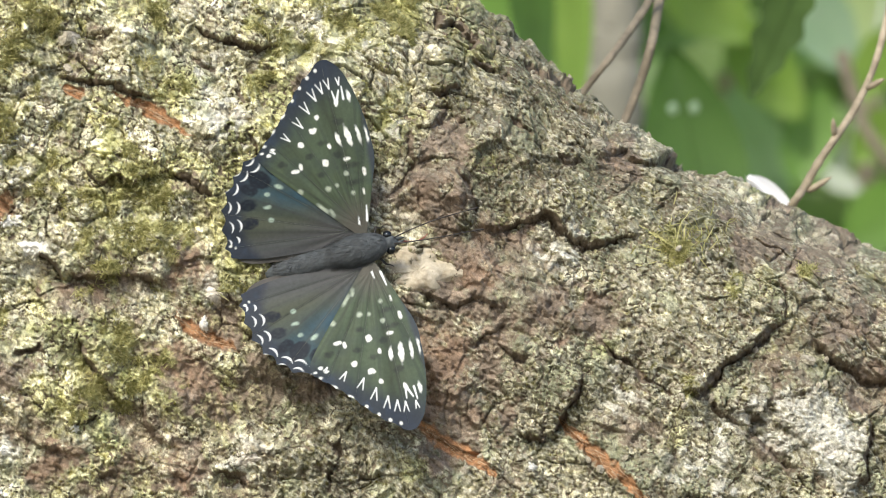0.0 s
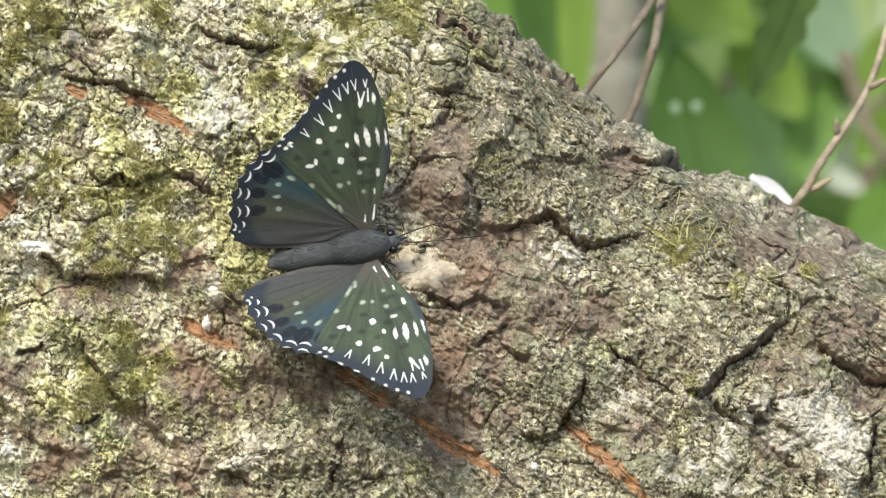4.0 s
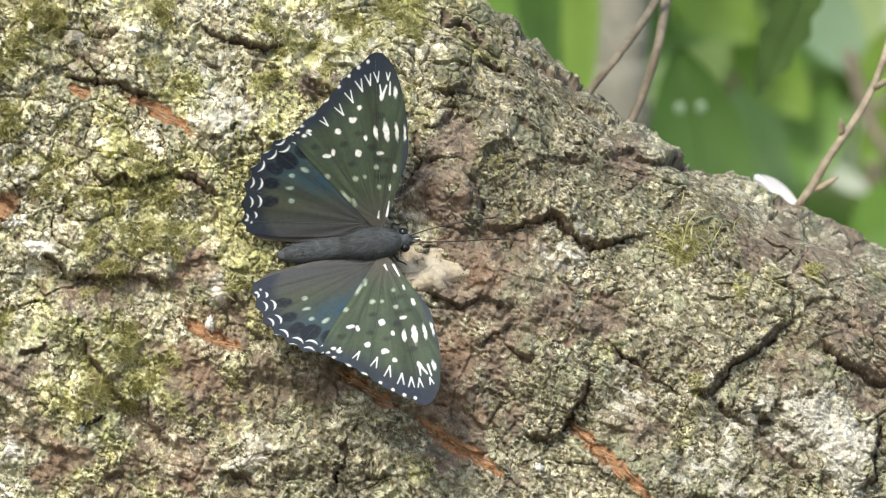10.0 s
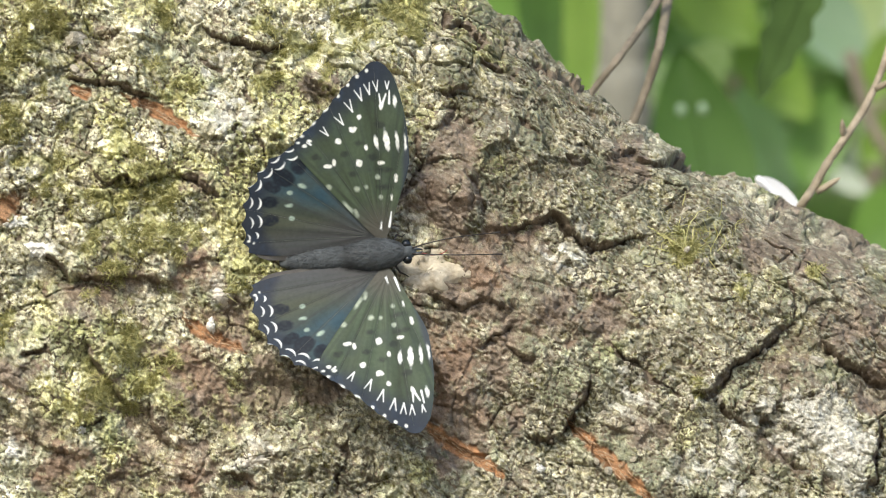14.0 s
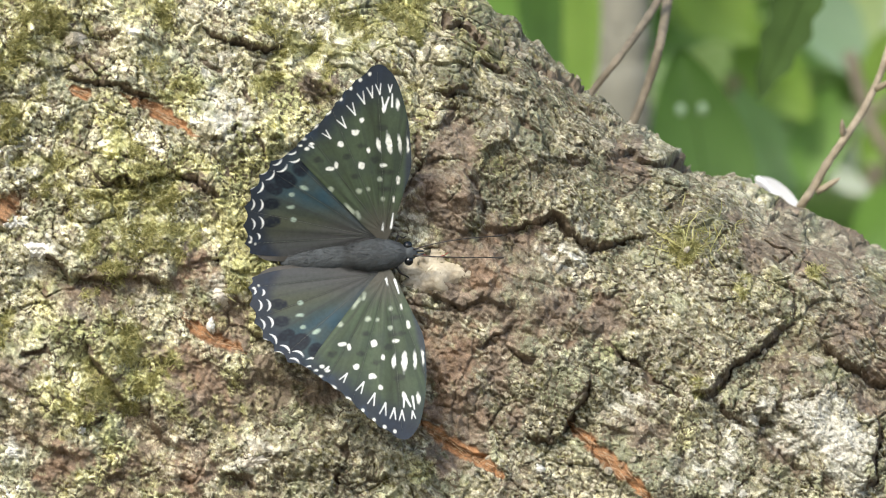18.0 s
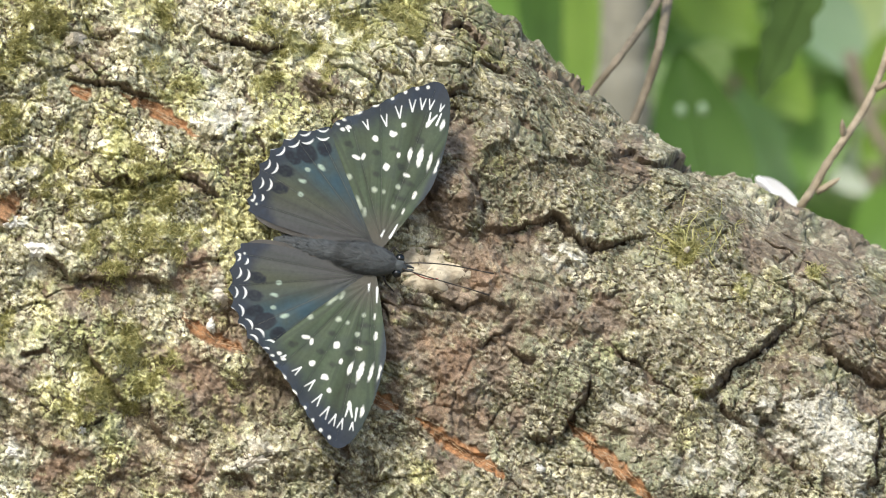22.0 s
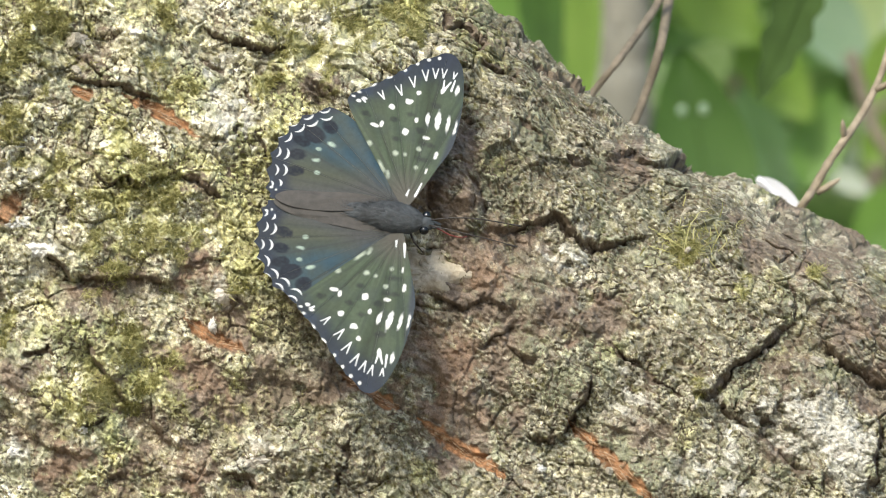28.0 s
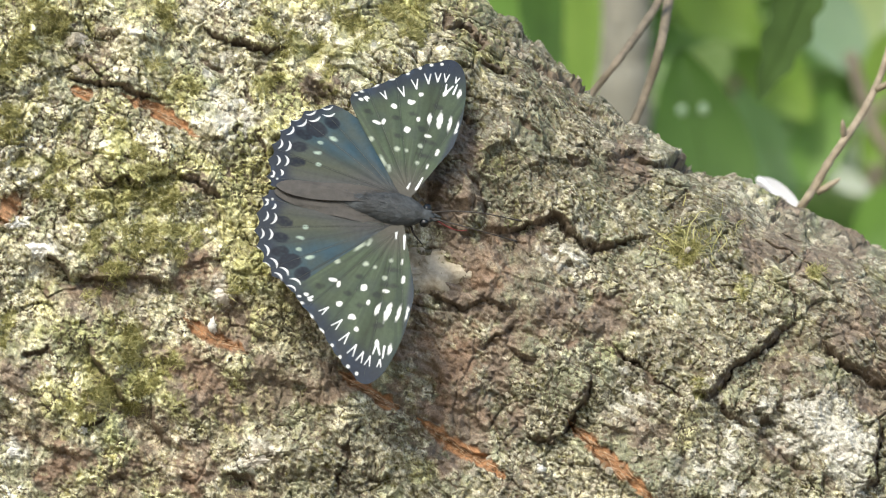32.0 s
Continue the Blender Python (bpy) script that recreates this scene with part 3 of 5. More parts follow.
def curve_through(points, per=14, closed=False):
    """A smooth line through points."""
    out, n = [], len(points)
    for i in range(n if closed else n - 1):
        q = [points[(i + k) % n] if closed else points[min(max(i + k, 0), n - 1)] for k in (-1, 0, 1, 2)]
        for s in np.arange(per) / per:
            out.append([0.5 * (2 * q[1][d] + (q[2][d] - q[0][d]) * s + (2 * q[0][d] - 5 * q[1][d] + 4 * q[2][d] - q[3][d]) * s ** 2
                               + (3 * q[1][d] - q[0][d] - 3 * q[2][d] + q[3][d]) * s ** 3) for d in range(len(q[1]))])
    if not closed:
        out.append(list(points[-1]))
    return np.array(out)


def tube(bm, points, radii, sides=8):
    """A tapered round rod through points."""
    rings = []
    for i, p in enumerate(points):
        q0, q1 = Vector(points[max(i - 1, 0)]), Vector(points[min(i + 1, len(points) - 1)])
        d = (q1 - q0).normalized()
        s = d.cross(Vector((0.13, 0.31, 0.94))).normalized()
        t = d.cross(s)
        rings.append([bm.verts.new(Vector(p) + (s * math.cos(k * 2 * math.pi / sides) + t * math.sin(k * 2 * math.pi / sides)) * radii[i]) for k in range(sides)])
    for a, b in zip(rings, rings[1:]):
        for k in range(sides):
            bm.faces.new((a[k], a[(k + 1) % sides], b[(k + 1) % sides], b[k]))
    bm.faces.new(rings[0]), bm.faces.new(rings[-1])
    return bm


trunk = tagged(new("tree"), "thick leaning tree with cracked bark, lichen and moss", "tree")
bark = carve(Bark(-985, 1010, -150, 1270, 1.85))
SPOTS = bark.places()
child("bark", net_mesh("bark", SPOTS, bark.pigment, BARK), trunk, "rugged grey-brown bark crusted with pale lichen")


def on_bark(x, y):
    """The place on the bark's relief that shows at a place of the plan, and the way out of it."""
    u, p = to_bark(x, y)
    du, ds = bark.u[:, 0], bark.s[0]
    i = int(np.clip(np.searchsorted(du, u), 2, len(du) - 3))
    k = int(np.searchsorted(ds, 0.0))
    j = int(np.clip(k + np.searchsorted(bark.p[i, k:], p), 2, len(ds) - 3))
    w = SPOTS[i, j]
    out = np.cross(SPOTS[i + 2, j] - SPOTS[i - 2, j], SPOTS[i, j + 2] - SPOTS[i, j - 2])
    out = out / np.linalg.norm(out)
    if out[1] > 0:
        out = -out
    return Vector(w), Vector(out), i, j


def trunk_round():
    """The rest of the trunk: the flattened round all along its length, down into the ground."""
    us = np.concatenate([[-26000.5, -26000], np.arange(-25900, 30500, 150)])
    an = np.linspace(0, 2 * math.pi, 181)
    u, a = np.meshgrid(us, an, indexing="ij")
    away = np.abs(u) > 1150
    inset = 105.0 + 30 * fractal(u / 500, a * 2, 301, 3)
    f1, f2, own, _, _ = cells(u / 420 + 0.6 * fractal(u / 600, a * 3, 302, 2), a * 181 / (2 * math.pi) / 5.0, 303)
    inset = inset + away * (34 * fractal(u / 330, a * 9, 304, 3) - 26 * own + 46 * (1 - step(f2 - f1, 0.02, 0.25)) - 50)
    grow = (1 + np.clip(u - 3000, 0, 1e9) / 90000) * np.interp(u, [-26000.4, -26000, -25600, -3000], [0.07, 0.5, 0.62, 1])
    c = np.sign(np.cos(a)) * np.abs(np.cos(a)) ** (2 / SQUARE) * (HALF * grow - inset)
    d = np.sign(np.sin(a)) * np.abs(np.sin(a)) ** (2 / SQUARE) * (DEEP * grow - inset)
    q = HALF - c
    x, y = EDGE_X + u * AX - q * AY, EDGE_Y + u * AY + q * AX
    depth = (FRONT - d + AWAY * (u + 80)) * U + SET_BACK
    return np.stack([(x - 784) * U, depth, EYE_H + (441 - y) * U], -1)


child("trunk_core", net_mesh("trunk_core", trunk_round(), None, BARK_FAR), trunk, "rough brown bark")

ground = new("ground", raw_mesh("ground", [(-40, -40, 0), (40, -40, 0), (40, 40, 0), (-40, 40, 0)], [(0, 1, 2, 3)],
                                mottled("leaf_litter", (0.04, 0.035, 0.018), (0.17, 0.13, 0.07), 14, bump=0.02, bump_scale=30)))
tagged(ground, "brown leaf litter on the forest floor", "ground", kind="structure")

rng = np.random.default_rng(7)


def blades(places, outs, length, width, lean, mat, name):
    """Many small bent blades, each rooted at a place; a joined sheet of loose strands."""
    n = len(places)
    side = np.cross(outs, rng.normal(size=(n, 3)))
    side /= np.linalg.norm(side, axis=1)[:, None]
    fall = np.cross(outs, side)
    L = (length[0] + (length[1] - length[0]) * rng.random(n) ** 1.6)[:, None] * U
    W = (width * (0.6 + 0.8 * rng.random(n)))[:, None] * U
    bend = (lean * (0.3 + 1.2 * rng.random(n)))[:, None]
    p0 = places - outs * 1.5 * U
    p1 = places + outs * L * 0.5 + fall * L * 0.25 * bend
    p2 = places + outs * L * 0.75 + fall * L * 0.85 * bend
    v = np.stack([p0 - side * W / 2, p0 + side * W / 2, p1 + side * W / 2, p1 - side * W / 2, p2], 1).reshape(-1, 3)
    k = np.arange(n)[:, None] * 5
    quads, tris = k + np.array([0, 1, 2, 3]), k + np.array([3, 2, 4])
    return raw_mesh(name, v, [tuple(q) for q in quads.tolist()] + [tuple(q) for q in tris.tolist()], mat)


def net_normals():
    a, b = np.gradient(SPOTS, axis=0), np.gradient(SPOTS, axis=1)
    n = np.cross(a, b)
    n /= np.linalg.norm(n, axis=2)[..., None]
    return np.where(n[..., 1:2] > 0, -n, n)


NORMALS = net_normals()


def strewn(mask, count):
    """Random places of the net, drawn by a mask."""
    w = mask.reshape(-1) ** 1.5
    k = rng.choice(w.size, count, p=w / w.sum())
    return SPOTS.reshape(-1, 3)[k], NORMALS.reshape(-1, 3)[k]


places, outs = strewn(bark.mossy * step(smooth(bark.u / 30, bark.s / 30, 401), 0.25, 0.9) * step(smooth(bark.u / 11, bark.s / 11, 402), 0.1, 0.9), 26000)
moss = new("moss", blades(places, outs, (3, 11), 1.7, 2.0, MOSS, "moss"))
tagged(moss, "short yellow-green moss growing in patches on bark", "moss", kind="stuff")
tuft_mask = np.exp(-((bark.x - 1222) / 62) ** 2 - ((bark.y - 428) / 40) ** 2)
places, outs = strewn(tuft_mask, 190)
tuft = new("moss_tuft", blades(places, outs, (14, 40), 2.0, 1.3, MOSS, "moss_tuft"))
tagged(tuft, "loose tuft of longer yellow-green moss strands", "moss", kind="stuff")


def slivers(points, w, count):
    """Torn fibres lying along a raw streak."""
    verts, faces = [], []
    lens = [math.dist(a, b) for a, b in zip(points, points[1:])]
    for _ in range(count):
        r = rng.random() * sum(lens)
        i = 0
        while r > lens[i] and i < len(lens) - 1:
            r -= lens[i]
            i += 1
        (ax, ay), (bx, by) = points[i], points[i + 1]
        dx, dy = (bx - ax) / lens[i], (by - ay) / lens[i]
        off = rng.normal() * w * 0.30
        x, y = ax + dx * r - dy * off, ay + dy * r + dx * off
        place, out, _, _ = on_bark(x, y)
        along = Vector((dx, 0.16 * dx, -dy)) + Vector(rng.normal(size=3)) * 0.12
        along = (along - out * along.dot(out)).normalized()
        side = along.cross(out)
        L, W, H = (6 + 20 * rng.random()) * U, (0.6 + 1.3 * rng.random()) * U, (0.4 + 1.3 * rng.random()) * U
        lift = out * rng.random() * 0.5 * U
        a, b = place - along * L / 2 - out * U, place + along * L / 2 + lift
        k = len(verts)
        verts += [a - side * W, a + out * H, a + side * W, b - side * W * 0.4, b + out * H * 0.6, b + side * W * 0.4]
        faces += [(k, k + 1, k + 4, k + 3), (k + 1, k + 2, k + 5, k + 4), (k + 3, k + 4, k + 5), (k, k + 2, k + 1)]
    return verts, faces


for points, w in RAW_STREAKS:
    run = sum(math.dist(a, b) for a, b in zip(points, points[1:]))
    v, f = slivers(points, w, int(run * 0.45))
    child("raw_streak", raw_mesh("raw_streak", v, f, FIBRE, False), trunk, "torn orange-brown inner bark fibres")


def lump(name, x, y, rx, ry, high, mat, seed, label, category, flat=2.4):
    """A crust with an uneven outline that sits on the bark."""
    place, out, _, _ = on_bark(x, y)
    n = 18
    a, r = np.meshgrid(np.linspace(0, 2 * math.pi, 49), np.linspace(0, 1, n), indexing="ij")
    edge = 1 + 0.5 * fractal(np.cos(a) * 1.9 + seed, np.sin(a) * 1.9, seed, 4, 0.65)
    px, py = x + rx * r * edge * np.cos(a), y + ry * r * edge * np.sin(a)
    v = []
    for i in range(px.shape[0]):
        for j in range(n):
            w = sum((on_bark(px[i, j] + dx, py[i, j] + dy)[0] for dx in (-9, 0, 9) for dy in (-9, 0, 9)), Vector()) / 9
            up = high * (1 - r[i, j] ** flat) + 2 + 2.6 * float(fractal(px[i, j] / 9, py[i, j] / 9, seed, 3)) * (1 - r[i, j] ** 4) - 9 * r[i, j] ** 8
            v.append(Vector((w.x, w.y, w.z)) - Vector((0, 1, 0)) * up * U)
    me = net_mesh(name, np.array(v).reshape(*px.shape, 3), None, mat)
    return tagged(new(name, me), label, category)


lump("pale_crust", 752, 476, 60, 38, 8, DRY_CRUST, 5, "cream-coloured dry crust on the brown bark", "crust")
lump("lichen_flake", 371, 573, 8, 14, 9, WHITE_BIT, 15, "small bright white lichen flake on bark", "lichen")
lump("lichen_flake", 951, 826, 9, 12, 8, WHITE_BIT, 18, "small bright white lichen flake on bark", "lichen")
lump("lichen_flake", 388, 520, 20, 15, 4, CRUST, 21, "cream-white lichen cushion on a knob of bark", "lichen")
lump("lichen_flake", 62, 438, 24, 18, 4, WHITE_BIT, 24, "white lichen cushion on a ridge of bark", "lichen")

lump("lichen_flake", 22, 388, 24, 13, 4, WHITE_BIT, 27, "white lichen cushion on a ridge of bark", "lichen")
lump("lichen_flake", 442, 812, 24, 13, 4, CRUST, 29, "cream-white lichen cushion on the lower bark", "lichen")
lump("lichen_flake", 16, 796, 16, 11, 4, WHITE_BIT, 33, "white lichen cushion on the lower bark", "lichen")
lump("lichen_flake", 141, 757, 9, 8, 5, WHITE_BIT, 35, "small white lichen flake at the rim of a crack", "lichen")
lump("lichen_flake", 135, 62, 16, 13, 5, CRUST, 37, "pale grey lichen cushion among moss", "lichen")


def stalk(points, thick):
    """A thin stalk that rises off the bark, through (x, y, height)."""
    way = []
    for x, y, up in curve_through(points, 5):
        way.append(on_bark(x, y)[0] - Vector((0, up * U, 0)))
    bm = bmesh.new()
    tube(bm, way, [thick * U * (1 - 0.5 * i / len(way)) for i in range(len(way))], 6)
    me = bpy.data.meshes.new("moss_stalk")
    bm.to_mesh(me)
    bm.free()
    me.materials.append(MOSS_STALK)
    tagged(new("moss_stalk", me), "thin yellow-green moss stalk rising from the bark", "moss", "moss stalks on the bark")


stalk([(1196, 438, 2), (1182, 424, 9), (1160, 408, 12), (1141, 399, 8)], 1.9)
stalk([(1206, 446, 2), (1207, 424, 10), (1205, 404, 13)], 1.6)
stalk([(1207, 426, 8), (1214, 398, 12), (1228, 378, 10)], 1.5)
stalk([(1178, 442, 2), (1160, 436, 9), (1144, 430, 7)], 1.4)


def chip(x, y, long, wide, thick, turn, lift, mat):
    """A loose scale of bark: a small slab with broken edges, tipped up at one end."""
    place, out, _, _ = on_bark(x, y)
    t = radians(turn)
    along = Vector((math.cos(t), 0, -math.sin(t)))
    along = (along - out * along.dot(out)).normalized()
    side = along.cross(out)
    r = random.Random(int(x * 7 + y))
    bm = bmesh.new()
    n = 9
    top, low = [], []
    for i in range(n):
        a = 2 * math.pi * i / n
        k = 1 + r.uniform(-0.22, 0.22)
        at = along * math.cos(a) * long * k + side * math.sin(a) * wide * k
        up = lift * math.cos(a)
        top.append(bm.verts.new(place + (at * 0.9 + out * (thick + 2 + up + r.uniform(-0.8, 0.8))) * U))
        low.append(bm.verts.new(place + (at + out * (up - 3)) * U))
    mid = bm.verts.new(place + out * (thick + 3.5) * U)
    for i in range(n):
        j = (i + 1) % n
        bm.faces.new((top[i], top[j], mid)), bm.faces.new((low[i], low[j], top[j], top[i]))
    part("bark_chip", bm, mat, trunk, shade=False)


for q in ((962, 84, 12, 8, 8, -50, 6), (128, 64, 14, 12, 9, 60, 3), (130, 120, 10, 8, 6, 70, 3), (1060, 262, 14, 10, 5, 15, 3),
          (1210, 290, 13, 7, 5, 30, 3), (1290, 306, 12, 7, 6, 60, 4), (1508, 420, 9, 6, 6, 80, 6), (905, 40, 12, 9, 7, 45, 4), (1440, 640, 16, 9, 4, 20, 3)):
    chip(*q, CHIP)
flakes = random.Random(23)
for _ in range(64):     # crumbs of bark along the crest
    along = flakes.uniform(-130, 690)
    deep = edge_bulge(along) * 0.55 + flakes.uniform(4, 34)
    size = flakes.uniform(4, 11)
    chip(EDGE_X + along * AX - deep * AY, EDGE_Y + along * AY + deep * AX, size, size * flakes.uniform(0.5, 0.9), flakes.uniform(2, 5), flakes.uniform(0, 180), flakes.uniform(0, 3.5), CHIP)
for _ in range(110):    # loose flakes on the face
    x, y, size = flakes.uniform(820, 1540), flakes.uniform(330, 870), flakes.uniform(4, 9)
    if bark.bare[on_bark(x, y)[2:]] > 0.25:
        continue
    chip(x, y, size, size * flakes.uniform(0.5, 0.9), flakes.uniform(1, 4), flakes.uniform(0, 180), flakes.uniform(0, 3), CHIP)

# ---- the insect: dark olive wings, closed and spread by the hour of the clip ----
A0, B0 = -44.0, 23.1      # the wings' hinge, behind the front of the head and out from the middle


FORE = [(5, 0), (31, 84), (44, 134), (43, 174), (38, 215), (28, 257), (14, 294), (-2, 314), (-16, 320), (-32, 314), (-62, 289), (-82, 266),
        (-100, 243), (-120, 220), (-141, 198), (-158, 180), (-153, 152), (-86, 80), (-13, 7)]
HIND = [(-2, 30), (-36, 92), (-84, 154), (-140, 188), (-180, 173), (-203, 155), (-217, 138), (-231, 118), (-241, 94), (-246, 69), (-248, 40), (-246, 17),
        (-238, 4), (-189, -7), (-136, -10), (-94, -10), (-26, -4)]


FORE_VEINS = ((38, 215), (28, 255), (-20, 312), (-60, 284), (-98, 240), (-138, 196), (-150, 155))
HIND_VEINS = ((-150, 168), (-196, 156), (-226, 122), (-242, 84), (-244, 50), (-238, 22))


class Pattern:
    """The pigment of a wing over places a (forward) and b (outward)."""

    def __init__(self, a, b, ground):
        self.a, self.b = a, b
        self.c = np.broadcast_to(np.array(ground), (*a.shape, 3)).copy()

    def blend(self, m, colour):
        m = np.clip(m, 0, 1)[..., None]
        self.c = self.c * (1 - m) + np.array(colour) * m

    def spot(self, a, b, ra, rb, turn=0, colour=(0.80, 0.82, 0.76), strength=1.0, soft=1.6, grow=0.88):
        """An oval scale mark; turn in degrees from the body's line."""
        k, s = math.cos(radians(turn)), math.sin(radians(turn))
        x, y = (self.a - a) * k + (self.b - b) * s, -(self.a - a) * s + (self.b - b) * k
        ra, rb = ra * grow, rb * grow
        d = (np.hypot(x / ra, y / rb) - 1) * min(ra, rb)
        d = d + 1.1 * fractal(self.a / 7, self.b / 7, 7, 2)
        self.blend(strength * (0.72 + 0.4 * smooth(self.a / 4, self.b / 4, 9)) * (1 - step(d, -soft, soft)), colour)

    def stroke(self, a0, b0, a1, b1, w, colour=(0.80, 0.83, 0.82), strength=1.0):
        ln = math.dist((a0, b0), (a1, b1)) ** 2
        f = np.clip(((self.a - a0) * (a1 - a0) + (self.b - b0) * (b1 - b0)) / ln, 0, 1)
        d = np.hypot(self.a - a0 - f * (a1 - a0), self.b - b0 - f * (b1 - b0)) - w * (1.15 - 0.6 * f)
        self.blend(strength * (1 - step(d, -1.1, 1.3)), colour)

    def chevron(self, a, b, turn, size, spread=15, w=0.95, colour=(0.80, 0.83, 0.82)):
        """Two strokes that meet at a, b and open outwards along turn."""
        for k in (-spread, spread):
            t = radians(turn + k)
            self.stroke(a, b, a + size * math.cos(t), b + size * math.sin(t), w, colour)


    def done(self):
        """The pigment, with the dark ground a little deeper than the pale marks."""
        pale = step(self.c.mean(axis=2), 0.12, 0.4)[..., None]
        return self.c * (np.array([0.87, 0.89, 1.0]) * (1 - pale) + pale)

    def crescent(self, a, b, turn, size, w, colour=(0.80, 0.83, 0.82)):
        """A thin arc whose crown lies at a, b and whose horns point along turn."""
        t = radians(turn)
        x, y = self.a - a - size * math.cos(t), self.b - b - size * math.sin(t)
        off = np.abs((np.arctan2(y, x) - t) % (2 * math.pi) - math.pi)
        thick = w * np.clip(1.25 - off / 0.76, 0, 1)
        self.blend((1 - step(np.abs(np.hypot(x, y) - size) - thick, -0.8, 1.0)) * (thick > 0.05), colour)


NAVY, OLIVE, BROWN, TEAL, INK = (0.020, 0.027, 0.037), (0.068, 0.094, 0.050), (0.064, 0.065, 0.066), (0.022, 0.060, 0.078), (0.008, 0.012, 0.018)


def fore_pattern(a, b):
    p = Pattern(a, b, OLIVE)
    streaks = fractal(np.arctan2(b - 5, a + 8) * 16, np.hypot(a, b) / 160, 3, 3)
    p.blend(0.35 + 0.7 * streaks, (0.038, 0.050, 0.026))
    for ea, eb in FORE_VEINS:
        p.stroke(ea, eb, 0, 14, 2.6, (0.034, 0.042, 0.030), 0.4)
    p.blend(0.5 * step(fractal(a / 34, b / 34, 5, 3), -0.1, 0.7), (0.044, 0.060, 0.044))
    p.blend(1 - step(np.hypot(a, b), 20, 90), (0.085, 0.080, 0.058))
    # dark outer border, wider towards the tip, and dark front edge
    out = (a + 158) * -0.70 + (b - 180) * 0.714
    p.blend(step(out + 6 * fractal(a / 30, b / 30, 4, 2), -52, -6) * 0.9, NAVY)
    p.blend(0.5 * step(fractal(a / 16, b / 16, 8, 3), 0.0, 0.8) * step(out, -40, 0), (0.027, 0.046, 0.072))
    p.blend(step(b + a * 0.3, 222, 290) * 0.7, NAVY)
    p.blend(step(a - 0.02 * b, 26, 36) * 0.85, (0.034, 0.042, 0.052))
    for q in ((0, 128, 17, 6), (2, 97, 16, 6), (-20, 150, 9, 7), (-70, 155, 9, 6), (-120, 150, 10, 6), (-55, 120, 9, 6), (-8, 208, 10, 7), (-45, 175, 8, 6)):
        p.spot(*q, colour=(0.022, 0.028, 0.022), strength=0.8, soft=3)
    for q in ((-32, 303, 3, 3), (-49, 293, 3, 3), (-66, 278, 3, 3.6), (-83, 259, 3, 4), (-104, 235, 6, 3, 40), (-126, 210, 6, 3, 40), (-147, 188, 4, 3),
              (-153, 176, 4, 2.4), (-141, 170, 4, 3), (-133, 179, 4, 3)):
        p.spot(*q)
    for q in ((4, 272, 90, 13), (-14, 268, 100, 18), (-27, 262, 106, 20), (-41, 251, 112, 22), (-57, 231, 118, 22), (-73, 208, 126, 21), (-100, 189, 134, 17), (-130, 172, 138, 9)):
        p.chevron(*q)
    p.spot(18, 250, 3.6, 9), p.spot(-6, 240, 4.5, 6), p.stroke(-6, 240, 2, 262, 2), p.stroke(-6, 240, -10, 262, 1.6), p.stroke(8, 246, 8, 268, 1.6)
    for q in ((-14, 176, 4, 13, 14), (4, 181, 5.6, 19, 12), (23, 179, 3.6, 16, 8), (38, 175, 1.8, 10, 4), (-56, 199, 8, 6.5), (-45, 221, 4.5, 5.5), (-82, 178, 6.2, 5.8),
              (-32, 167, 4, 5), (-44, 140, 6.5, 7), (-88, 141, 4, 6), (-100, 134, 7, 4), (-6, 140, 6, 3), (22, 113, 4.4, 6.5), (15, 77, 3, 5.5)):
        p.spot(*q)
    for q in ((-10, 115, 4.5, 4.5, 0), (-4, 79, 5, 5, 0), (-47, 93, 5.5, 5, 0), (-97, 96, 7, 5, 0), (-63, 61, 4, 12, 40), (-47, 49, 4, 7, 20), (-30, 97, 4, 4, 0)):
        p.spot(*q, colour=(0.46, 0.52, 0.40), strength=0.75, soft=2.4)
    p.stroke(12, 26, 15, 52, 1.8), p.stroke(-3, 22, -2, 34, 1.6)
    return p.done()


